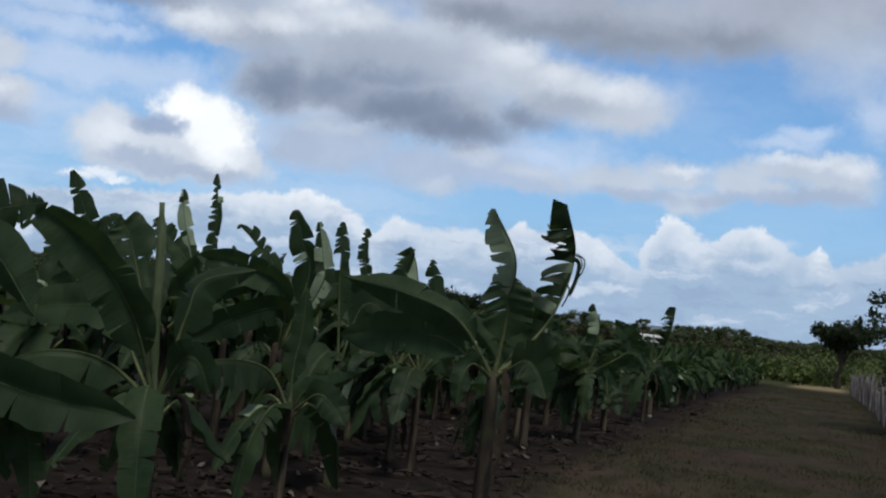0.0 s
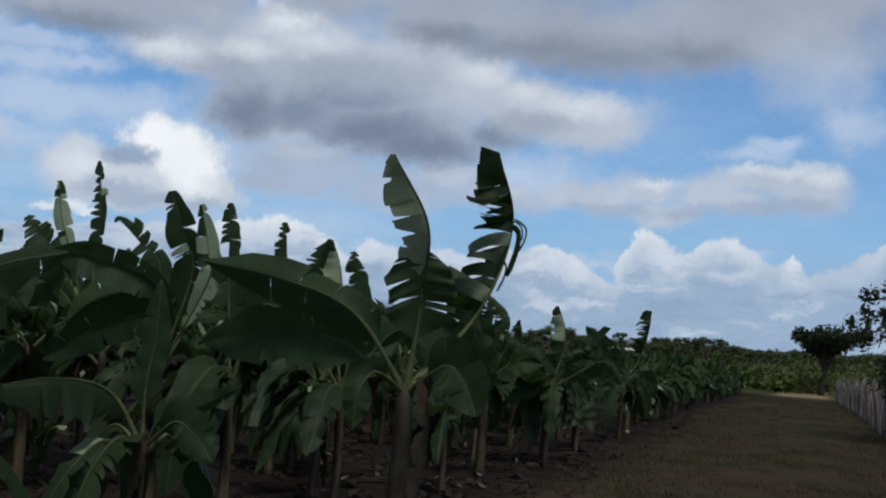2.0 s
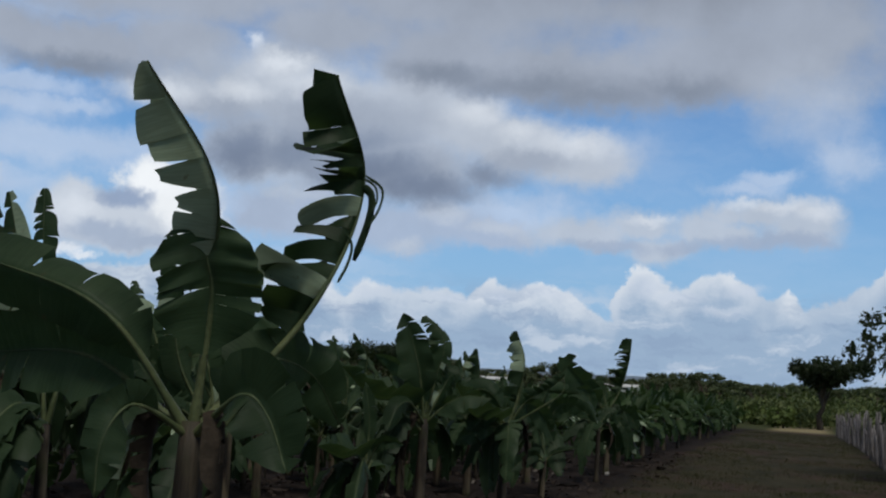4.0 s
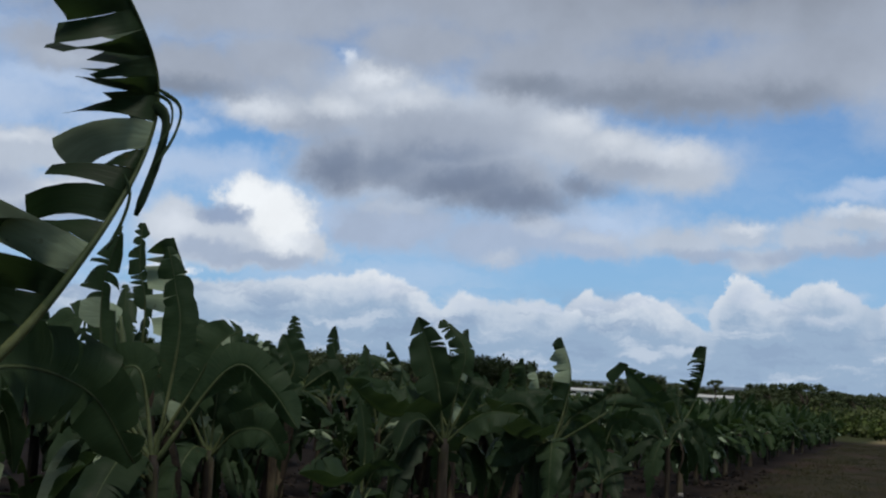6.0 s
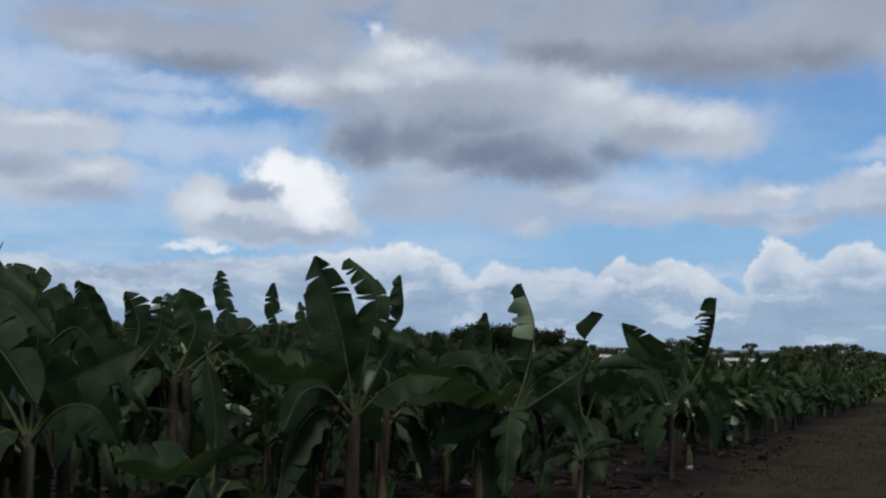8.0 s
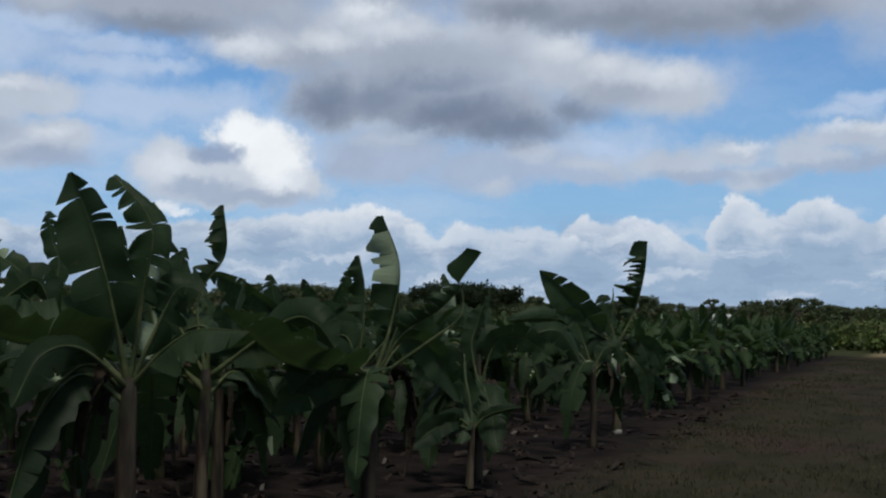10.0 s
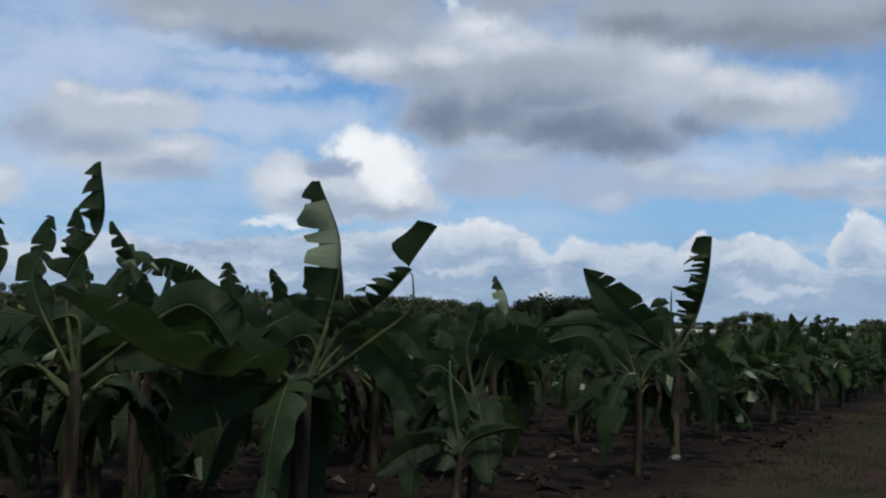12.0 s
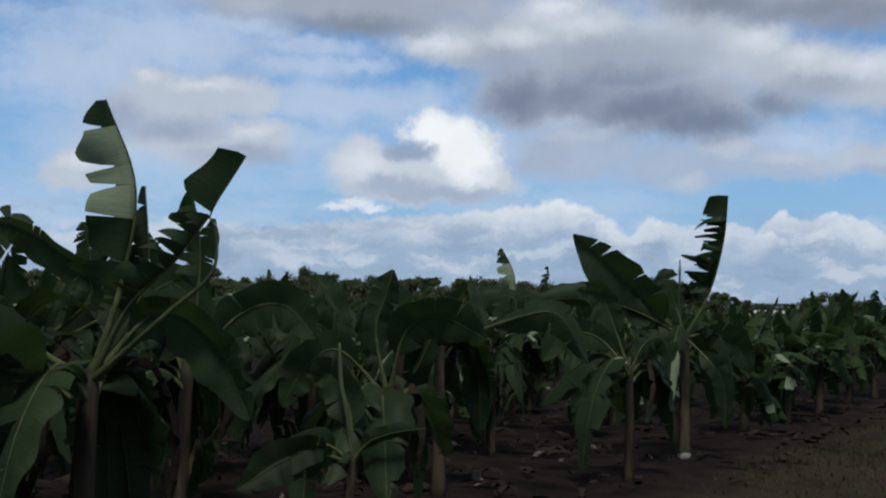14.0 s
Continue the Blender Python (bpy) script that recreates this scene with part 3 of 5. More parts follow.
def blade(rng, points, half, style, face, cross=5, stations=26):
    """The two halves of a banana leaf's blade, cut into strips that hang each in its own way."""
    cuts, gap, least, most, pale, lost = STYLE[style]
    path = bezier(points, stations)
    first = {"fan": 0.8, "flap": 0.3, "bleached": 0.36, "side": 0.34, "feather": 0.22, "whole": 0.21, "hung": 0.2, "cupped": 0.2}.get(style, 0.16)
    lee = style in ("flap", "bleached", "side", "feather")          # both halves blown to the lee of the midrib
    verts, faces, kinds, uvs = [], [], [], []

    def on_path(s):
        f = min(max(s, 0), 1) * stations
        i = min(int(f), stations - 1)
        p = path[i].lerp(path[i + 1], f - i)
        d = (path[min(i + 1, stations)] - path[max(i - 1, 0)]).normalized()
        return p, d

    def reach(s):
        u = (s - first) / (1 - first)
        if style == "fan":
            return half * min(1, (max(u, 0) / 0.25) ** 0.8) * (1 - 0.3 * u) * min(1, max(0, 1.01 - u) / 0.1) ** 0.5
        if style == "feather":
            return half * min(1, (max(u, 0) / 0.12) ** 0.6) * (1 - 0.3 * max(0, u - 0.7) / 0.3)
        if lee:
            return half * min(1, (max(u, 0) / 0.12) ** 0.6) * (1 - 0.8 * (max(0, u - 0.7) / 0.3) ** 1.4)
        if cuts > 4:
            return 1.15 * half * min(1, (max(u, 0) / 0.16) ** 0.6) * (1 - 0.8 * max(0, u) ** 5)
        return half * min(1, (max(u, 0) / 0.16) ** 0.6) * max(0.0, 1 - max(0, u - 0.55) ** 2.2 / 0.45 ** 2.2 * 0.93)

    ribs = {}
    fold = {"whole": rng.choice((-1, 1, 1)) * rng.uniform(0.2, 0.65), "hung": -rng.uniform(0.75, 1.05), "cupped": rng.uniform(0.75, 1.0)}.get(style, rng.uniform(-0.15, 0.45))
    wave, shift = rng.uniform(3, 7), rng.uniform(0, 6)
    other = []
    for side in (-1, 1):
        low = round(first * stations)
        marks = sorted({low, stations, *(rng.randint(low + 2, stations - 1) for _ in range(cuts))})
        if lee:
            marks = sorted({low, stations, *(round(low + (stations - low) * (k + rng.uniform(-0.25, 0.25)) / cuts) for k in range(1, cuts))})
        if style == "feather":                 # the tip stays whole
            marks = [m for m in marks if m < 0.83 * stations] + [round(0.85 * stations), stations]
        if side > 0:                           # never cut through at one place on both sides
            marks = sorted({m if m in (low, stations) or m not in other else min(m + 1, stations) for m in marks})
            marks = [m for m in marks if m in (low, stations) or m not in other]
        other = marks
        if style == "fan" and (path[-1] - path[-6]).cross(face).dot(WIND) * side < 0:        # one half of the tip is left
            continue
        marks = [m / stations for m in marks]
        for s0, s1 in zip(marks, marks[1:]):
            if rng.random() < lost:
                continue
            blow = {11: 1.5, 7: 0.6, 6: 0.6}.get(cuts, 0.0) * rng.uniform(0.5, 1.2)
            hang = rng.uniform(least, most) * (0.6 if rng.random() < 0.3 else 1)
            kind = 1 if rng.random() < pale else 0
            if lee and s1 > 0.99:
                kind = 1 if style == "bleached" else 0
            size = rng.uniform(0.8, 1.06) if cuts > 4 else 1
            ragged = style == "feather" and s1 < 0.9
            size = rng.uniform(0.6, 1.35) if ragged else size
            twist = rng.uniform(-0.6, 1.0) * (2 if ragged else 1) if lee else 0.0
            curl = rng.uniform(-0.5, 0.6) * min(1.0, gap * 2) * (1.7 if ragged else 1)
            curl = -0.3 if style == "feather" and not ragged else curl
            steps = round((s1 - s0) * stations)
            narrow = rng.uniform(0.2, 0.65)
            grid = []
            g0 = gap * rng.uniform(0.05, 1) * min(0.09, s1 - s0) if s0 > first + 0.001 else 0
            g1 = gap * rng.uniform(0.05, 1) * min(0.09, s1 - s0) if s1 < 0.999 else 0
            for k in range(steps + 1):
                for j in range(cross + 1):
                    q = j / cross
                    s = s0 + g0 * q + (s1 - s0 - (g0 + g1) * q) * k / steps
                    if ragged:                        # narrow strips with blunt ends
                        m = min(1.0, q * 3) * narrow
                        s = s0 + (s1 - s0) * (m * 0.5 + (1 - m) * k / steps)
                    root = s0 + (s1 - s0) * k / steps
                    p, d = on_path(root + (s - root) * 0.0)
                    ps, _ = on_path(s)
                    out_way = d.cross(face)
                    if out_way.length < 0.05:
                        out_way = d.cross(Vector((1, 0.2, 0.3)))
                    out_way.normalize()
                    normal = out_way.cross(d)
                    wide = reach(root) * size * (1 + 0.16 * noise.noise((root * 11 + shift * 7, side * 3.7, fold * 5)))
                    # walk outwards, bending down on the way
                    pos = Vector(p).lerp(ps, q)
                    for i in range(j):
                        f = (i + 0.5) / cross
                        th = fold - hang * f * 1.3
                        way_out = out_way * side * math.cos(th) + normal * math.sin(th)
                        way_out = way_out + Vector((0, 0, -1)) * (hang * f * 0.9) + d * (curl * f) + WIND * (blow * f)
                        if lee:
                            windward = out_way.dot(WIND) * side < 0
                            way_out = -out_way * side * 0.35 - normal * 1.1 if windward else way_out
                            way_out = way_out + WIND * 0.5 + normal * (twist * (k / steps - 0.5))
                        pos = pos + way_out.normalized() * (wide / cross)
                    at_rib = round(root * stations)
                    if j == 0 and at_rib in ribs:
                        grid.append(ribs[at_rib])
                        continue
                    if j == 0:
                        ribs[at_rib] = len(verts)
                    ripple = 0.013 * half / 0.15 * q * math.sin(wave * 6.28 * s + shift + side)
                    grid.append(len(verts))
                    verts.append(pos + normal * ripple)
                    uvs.append((s, 0.5 + 0.5 * side * q))
            row = cross + 1
            for k in range(steps):
                for j in range(cross):
                    i = k * row + j
                    quad = (grid[i], grid[i + 1], grid[i + row + 1], grid[i + row])
                    faces.append(quad if side > 0 else quad[::-1])
                    kinds.append(kind)
    return verts, faces, kinds, uvs, path


def add_leaf(rng, plant, origin, points, half, style, face, young=False, detail=1.0):
    """One leaf, with its stalk and midrib, on a plant."""
    pts = [Vector(origin)] + [Vector(origin) + Vector(p) for p in points]
    if style == "roll":
        path = bezier(pts, 14)
        radii = [half * (1.0 if k > 2 else 0.7) * (1 if k < 13 else 0.55) for k in range(15)]
        v, f = tube(path, radii, 9)
        return part("rolled_leaf", mesh_of("rolled_leaf", v, f, [ROLL]), plant, "pale green rolled new leaf")
    stations = max(12, round({"whole": 26, "hung": 26, "cupped": 26, "fan": 50, "feather": 76}.get(style, 40) * detail))
    v, f, kinds, uvs, path = blade(rng, pts, half, style, face, 5 if detail > 0.7 else 3, stations)
    main = LEAF_YOUNG if young else LEAF
    ob = part("leaf", mesh_of("leaf", v, f, [main, LEAF_PALE], kinds, uvs), plant)
    if style not in ("whole", "hung", "cupped", "fan"):
        ob["label"] = {"shred": "leaf shredded by wind into strips", "torn": "wind-torn dark green leaf",
                       "torn_pale": "torn leaf turned to its pale underside",
                       "flap": "upright leaf torn into wide pale flaps", "bleached": "upright leaf torn into pale flaps up to its tip", "side": "upright leaf torn into dark flaps",
                       "feather": "upright leaf shredded by wind into long narrow strips"}[style]
    if detail < 0.7 and (young or rng.random() < 0.55):
        return ob
    n = len(path)
    thick = 0.008 + half * 0.045
    radii = [max(0.003, thick * (1.15 * (1 - k / (n - 1)) ** 1.6)) * (1.25 if k < 3 else 1) for k in range(n)]
    rv, rf = tube(path, radii, 6 if detail > 0.7 else 4)
    part("midrib", mesh_of("midrib", rv, rf, [RIB, PETIOLE], [1 if i < len(rf) * 0.3 else 0 for i in range(len(rf))]), ob)
    return ob


def add_stem(rng, plant, crown, radius, foot=False):
    """A pseudostem of wrapped leaf sheaths, with dead sheaths round it."""
    lean = Vector((rng.uniform(-0.04, 0.04), rng.uniform(-0.04, 0.04), 0))
    path = [Vector((0, 0, -0.06)) + lean * (1 - k / 10) * crown + Vector((0, 0, (crown + 0.06) * k / 10)) for k in range(11)]
    radii = [0.62 * radius * (1.35 - 0.05 * k) * (1 + 0.05 * math.sin(k * 2.3 + radius * 90)) for k in range(11)]
    v, f = tube(path, radii, 12)
    v = [p + Vector((p.x, p.y, 0)).normalized() * radius * 0.07 * (j % 3 == 0) for j, p in enumerate(v)]
    part("pseudostem", mesh_of("pseudostem", v, f, [STEM]), plant)
    if foot:
        v, f = tube([path[0] + Vector((0, 0, 0.05)), path[0] + Vector((0.004, 0, 0.10)), path[0] + Vector((0, 0.004, 0.15))], [radius * 0.86, radius * 0.88, radius * 0.6], 12)
        part("painted_foot", mesh_of("painted_foot", v, f, [PAINTED]), plant, "lime-washed white foot of the stem")


def add_dead_leaves(rng, plant, crown, radius, count):
    """Dry brown leaves that hang down beside the stem, bent over at their stalks."""
    for _ in range(count):
        a = rng.uniform(0, 6.28)
        out = Vector((math.cos(a), math.sin(a), 0))
        aside = Vector((-out.y, out.x, 0)) * rng.uniform(-0.12, 0.12)
        long = rng.uniform(0.3, 0.8) * crown
        reach = rng.uniform(0.12, 0.34)
        pts = [out * radius + Vector((0, 0, crown - 0.05)), out * (radius + reach * 0.6) + Vector((0, 0, crown + 0.03)),
               out * (radius + reach) + aside * 0.5 + Vector((0, 0, crown - long * 0.45)), out * (radius + reach * 0.8) + aside + Vector((0, 0, crown - long))]
        v, f, kinds, uvs, path = blade(rng, pts, rng.uniform(0.035, 0.075), "shred", out, 3, 14)
        part("dry_leaf", mesh_of("dry_leaf", v, f, [DRY, DRY], kinds, uvs), plant, "dry brown leaf hanging from the stem")


PLANT_GROUP = "banana plants of the field"


def label_plant(ob, text):
    return tagged(ob, text, "banana plant", PLANT_GROUP)


def spread_leaves(rng, plant, crown, count, upright, size, young=False, detail=1.0, turn=0.0):
    """Leaves all round: some upright and torn, the rest arching out."""
    for k in range(count):
        a = turn + k * 2.4 + rng.uniform(-0.35, 0.35)
        out = Vector((math.cos(a), math.sin(a), 0))
        long = size * rng.uniform(0.85, 1.15)
        if k < upright:
            tip = rng.uniform(0.05, 0.35)
            pts = [out * 0.10 * long + Vector((0, 0, 0.38 * long)), out * 0.22 * long + Vector((0, 0, 0.72 * long)),
                   out * (0.22 + tip) * long + Vector((0, 0, 1.02 * long))]
            face = -out + Vector((rng.uniform(-0.6, 0.6), rng.uniform(-0.6, 0.6), 0.3))
            style = rng.choice(("torn", "whole", "whole", "torn", "shred") if young else ("torn", "torn", "torn_pale", "shred", "whole"))
        else:
            rise = rng.uniform(0.25, 0.5)
            drop = rng.uniform(0.05, 0.6)
            pts = [out * 0.30 * long + Vector((0, 0, rise * long)), out * 0.62 * long + Vector((0, 0, rise * 1.25 * long)),
                   out * 0.95 * long + Vector((0, 0, drop * long))]
            face = Vector((out.x * -0.35, out.y * -0.35, 1)) + Vector((rng.uniform(-0.3, 0.3), rng.uniform(-0.3, 0.3), 0))
            style = rng.choice(("torn", "torn", "torn", "whole", "shred") if young else ("whole", "whole", "torn", "torn", "shred"))
        add_leaf(rng, plant, (0, 0, crown - 0.04), pts, size * rng.uniform(0.12, 0.16), style, face.normalized(), young, detail)


def droop_leaves(rng, plant, crown, count, detail=1.0, young=False):
    """Older leaves low on the plant, bent over and hanging along the stem."""
    for k in range(count):
        a = rng.uniform(0, 6.28) if young else rng.uniform(0.9, 5.2)
        out = Vector((math.cos(a), math.sin(a), 0))
        aside = Vector((-out.y, out.x, 0)) * rng.uniform(-0.15, 0.15)
        long = rng.uniform(0.75, 1.1) * (0.75 if young else 1) * min(1.0, 0.35 + 0.6 * crown)
        low = rng.uniform(0.3, 0.95)
        pts = [out * 0.26 * long + Vector((0, 0, 0.17 * long)), out * 0.52 * long + aside * 0.5 + Vector((0, 0, (0.12 - 0.3 * low) * long)),
               out * (0.92 - 0.38 * low) * long + aside + Vector((0, 0, -low * 0.85 * long))]
        face = Vector((out.x * 0.3 + rng.uniform(-0.3, 0.3), out.y * 0.3 + rng.uniform(-0.3, 0.3), 1)).normalized()
        add_leaf(rng, plant, (0, 0, crown - rng.uniform(0.06, 0.2)), pts, rng.uniform(0.12, 0.17), rng.choice(("torn", "torn", "shred") if young else ("whole", "torn", "hung", "torn")), face, young, detail)


def banana_plant(x, y, crown, radius, *leaves, foot=False, droops=6, text="tall dark green banana plant with wind-torn leaves"):
    """A banana plant whose main leaves are given by style, half width, the bearing they face and points from the crown."""
    rng = random.Random(round(x * 31 + y * 77))
    plant = new("banana_plant")
    plant.location = (x, y, ground_z(x, y))
    label_plant(plant, text)
    add_stem(rng, plant, crown, radius, foot)
    for style, half, bearing, *points in leaves:
        b = radians(bearing)
        face = Vector((math.sin(b), -math.cos(b), rng.uniform(-0.6, 0.35) if style == "whole" else 0.2)) + Vector((rng.uniform(-0.25, 0.25), rng.uniform(-0.25, 0.25), 0))
        if style in ("hung", "cupped"):        # both halves fold down along the midrib, or up
            face = Vector((face.x * 0.3, face.y * 0.3, 1))
        rise = Vector((0, 0, 0.06 - ground_z(x, y)))
        add_leaf(rng, plant, (0, 0, crown - 0.06), [Vector(p) + rise for p in points], half, style, face.normalized())
    if crown > 0.8:
        droop_leaves(rng, plant, crown, droops)
        add_dead_leaves(rng, plant, crown, radius * 0.7, rng.choice((1, 2, 2, 3)))
    return plant


def torn_strip(plant, half, *points):
    """A strip torn from a leaf, bent over and hanging down."""
    path = bezier(points, 12)
    v, f = tube(path, [half * (0.5 if k in (0, 12) else 1.0) for k in range(13)], 6, 0.22)
    part("torn_strip", mesh_of("torn_strip", v, f, [LEAF]), plant, "narrow torn leaf strip hanging loose")


# ---- the land ----
def land():
    def marks(lo, near_lo, near_hi, hi, step):
        inner = list(np.arange(near_lo, near_hi + 0.01, step))
        left = [near_lo - step * 1.6 ** k for k in range(1, 19)]
        right = [near_hi + step * 1.6 ** k for k in range(1, 19)]
        return sorted([v for v in left if v > lo] + inner + [v for v in right if v < hi] + [lo, hi])
    xs = marks(-4000, -16, 4, 4000, 0.4)
    ys = marks(-1000, -3, 45, 4500, 0.4)
    verts = [(x, y, ground_z(x, y)) for y in ys for x in xs]
    w = len(xs)
    faces = [(j * w + i, j * w + i + 1, (j + 1) * w + i + 1, (j + 1) * w + i) for j in range(len(ys) - 1) for i in range(w - 1)]
    return tagged(new("ground", mesh_of("ground", verts, faces, [EARTH])), "dark brown field earth with a grassy lane, sunlight in the colour of its ends", "ground", kind="structure")


land()


def hills():
    verts, faces = [], []
    count = 120
    for k in range(count + 1):
        a = radians(-35 + 110 * k / count)
        d = 3400
        h = 4 + 12 * max(0, noise.noise((k * 0.12, 0.4, 0))) + 5 * noise.noise((k * 0.5, 2, 0))
        for z, dd in ((-8, 0), (h, 60), (-8, 500)):
            verts.append((-math.sin(a) * (d + dd), math.cos(a) * (d + dd), z))
    for k in range(count):
        for j in range(2):
            i = k * 3 + j
            faces.append((i, i + 1, i + 4, i + 3))
    tagged(new("hills", mesh_of("hills", verts, faces, [HILL])), "low hills on the horizon, distance haze in their blue-grey colour", "hills", kind="structure")


hills()


# ---- the banana plants along the lane ----
tall_plant = banana_plant(-2.47, 8.91, 1.42, 0.085,
    ("bleached", 0.17, 16, (0.08, -0.08, 0.5), (0.15, -0.27, 0.84), (0.04, -0.56, 1.16)),
    ("feather", 0.22, 16, (0.32, 0.24, 0.43), (0.42, 0.44, 0.92), (0.37, 0.22, 1.3)),
    ("whole", 0.17, 16, (-0.24, -0.2, 0.35), (-0.65, -0.22, 0.51), (-1.16, -0.21, 0.59)),
    ("whole", 0.17, 16, (-0.39, -0.02, 0.2), (-0.83, 0.06, 0.21), (-1.3, 0.15, 0.14)),
    ("whole", 0.15, 16, (0.25, -0.15, 0.11), (0.36, -0.16, 0.05), (0.45, -0.18, -0.13)),
    ("whole", 0.09, 16, (-0.09, -0.24, 0.06), (-0.14, -0.35, -0.06), (-0.16, -0.34, -0.25)),
    ("torn", 0.13, 16, (0.13, 0.22, 0.22), (0.24, 0.47, 0.19), (0.32, 0.6, 0.0)),
    ("whole", 0.2, 16, (0.07, -0.06, 0.41), (0.07, -0.12, 0.58), (0.06, -0.14, 0.74)),
    droops=0
)
torn_strip(tall_plant, 0.018, (0.42, 0.42, 2.33), (0.46, 0.42, 2.29), (0.46, 0.40, 2.19), (0.42, 0.38, 2.04))
torn_strip(tall_plant, 0.006, (0.43, 0.42, 2.37), (0.50, 0.42, 2.32), (0.50, 0.40, 2.24), (0.46, 0.38, 2.16))
torn_strip(tall_plant, 0.005, (0.42, 0.42, 2.36), (0.47, 0.42, 2.33), (0.49, 0.40, 2.27), (0.47, 0.38, 2.22))
torn_strip(tall_plant, 0.007, (0.39, 0.36, 2.14), (0.42, 0.35, 2.09), (0.41, 0.34, 2.02), (0.38, 0.33, 1.95))
banana_plant(-4.56, 7.73, 1.03, 0.08,
    ("roll", 0.034, 18, (-0.04, -0.04, 0.48), (-0.05, -0.06, 0.95), (-0.07, -0.09, 1.35)),
    ("whole", 0.2, 18, (-0.07, -0.26, 0.51), (-0.28, -0.51, 0.94), (-0.64, -0.8, 1.26)),
    ("whole", 0.17, 18, (0.16, 0.02, 0.58), (0.22, 0.09, 0.83), (0.5, 0.33, 0.95)),
    ("hung", 0.26, 18, (-0.28, -0.21, 0.21), (-0.6, -0.43, 0.26), (-0.96, -0.64, 0.1)),
    ("whole", 0.13, 18, (0.25, -0.14, 0.27), (0.41, -0.2, 0.29), (0.5, -0.15, 0.08)),
    ("whole", 0.16, 18, (-0.5, 0.13, 0.51), (-0.97, 0.18, 0.55), (-1.46, 0.13, 0.41)),
    ("torn", 0.16, 18, (-0.32, 0.18, 0.7), (-0.49, 0.21, 1.1), (-0.55, 0.18, 1.21)),
)
banana_plant(-5.2, 6.5, 1.05, 0.08,
    ("whole", 0.2, 18, (0.22, -0.25, 0.12), (0.8, -0.26, 0.04), (1.36, -0.18, 0.0)),
    ("whole", 0.2, 18, (0.05, -0.33, 0.64), (0.35, -0.35, 0.87), (0.7, -0.32, 0.51)),
    ("torn", 0.2, 18, (-0.16, -0.19, 0.7), (0.13, -0.11, 1.08), (0.45, -0.01, 1.19)),
)
banana_plant(-4.21, 9.22, 0.93, 0.05,
    ("whole", 0.1, 18, (0.0, -0.02, 0.33), (0.04, -0.02, 0.6), (0.05, -0.03, 0.97)),
    ("whole", 0.09, 18, (0.16, -0.06, 0.17), (0.39, -0.09, 0.24), (0.63, -0.02, 0.38)),
    ("hung", 0.24, 18, (-0.12, -0.2, 0.28), (-0.3, -0.48, 0.36), (-0.52, -0.78, 0.3)),
    ("whole", 0.12, 18, (0.27, -0.13, 0.14), (0.42, -0.13, 0.07), (0.54, -0.13, -0.07)),
)
banana_plant(-5.39, 11.4, 1.3, 0.07,
    ("torn", 0.14, 18, (0.24, -0.02, 0.72), (0.18, -0.12, 1.04), (0.09, -0.17, 1.36)),
    ("torn_pale", 0.09, 18, (0.42, -0.11, 0.63), (0.43, -0.13, 0.87), (0.36, -0.18, 1.26)),
    ("whole", 0.18, 18, (0.02, -0.14, 0.56), (-0.35, -0.37, 0.76), (-0.75, -0.51, 0.81)),
    ("whole", 0.17, 18, (0.08, -0.21, 0.37), (-0.31, -0.43, 0.24), (-0.7, -0.54, -0.02)),
    ("whole", 0.14, 18, (0.33, 0.28, 0.64), (0.53, 0.56, 0.57), (0.7, 0.74, 0.29)),
)
banana_plant(-6.6, 12.5, 1.3, 0.07,
    ("torn", 0.14, 18, (0.45, 0.1, 0.73), (0.25, 0.01, 1.04), (0.06, -0.06, 1.23)),
    ("whole", 0.15, 18, (0.38, -0.02, 0.56), (0.03, -0.23, 0.47), (-0.22, -0.3, 0.24)),
)
banana_plant(-7.55, 13.7, 1.5, 0.08,
    ("shred", 0.11, 18, (0.04, -0.04, 0.75), (0.07, -0.05, 1.18), (0.03, -0.1, 1.69)),
    ("torn_pale", 0.1, 18, (-0.19, -0.11, 0.68), (-0.31, -0.17, 1.09), (-0.35, -0.21, 1.46)),
    ("torn", 0.15, 18, (-0.27, -0.13, 0.61), (-0.52, -0.23, 0.89), (-0.65, -0.28, 1.07)),
    ("whole", 0.15, 18, (-0.32, -0.13, 0.36), (-0.72, -0.26, 0.33), (-1.0, -0.33, 0.06)),
)
banana_plant(-9.9, 14.1, 1.55, 0.08,
    ("torn", 0.14, 18, (0.35, 0.09, 0.59), (0.2, 0.01, 1.1), (0.0, -0.08, 1.58)),
    ("torn", 0.14, 18, (0.38, 0.09, 0.67), (0.56, 0.14, 0.99), (0.76, 0.21, 0.79)),
    ("torn", 0.15, 18, (-0.1, -0.06, 0.47), (-0.49, -0.21, 0.87), (-0.72, -0.29, 1.07)),
)
banana_plant(-4.7, 11.3, 1.2, 0.06,
    ("torn", 0.1, 16, (-0.05, -0.07, 0.78), (-0.06, -0.09, 1.09), (-0.07, -0.11, 1.38)),
    ("whole", 0.14, 16, (0.17, 0.01, 0.57), (0.39, 0.07, 0.55), (0.58, 0.14, 0.3)),
)
banana_plant(-6.0, 15.0, 1.45, 0.07,
    ("shred", 0.09, 16, (0.04, -0.03, 0.64), (-0.01, -0.07, 0.97), (-0.0, -0.09, 1.31)),
    ("torn", 0.14, 16, (-0.2, -0.09, 0.51), (-0.52, -0.18, 0.54), (-0.78, -0.24, 0.35)),
    ("torn", 0.14, 16, (0.34, 0.06, 0.35), (0.49, 0.1, 0.4), (0.77, 0.19, 0.14)),
)
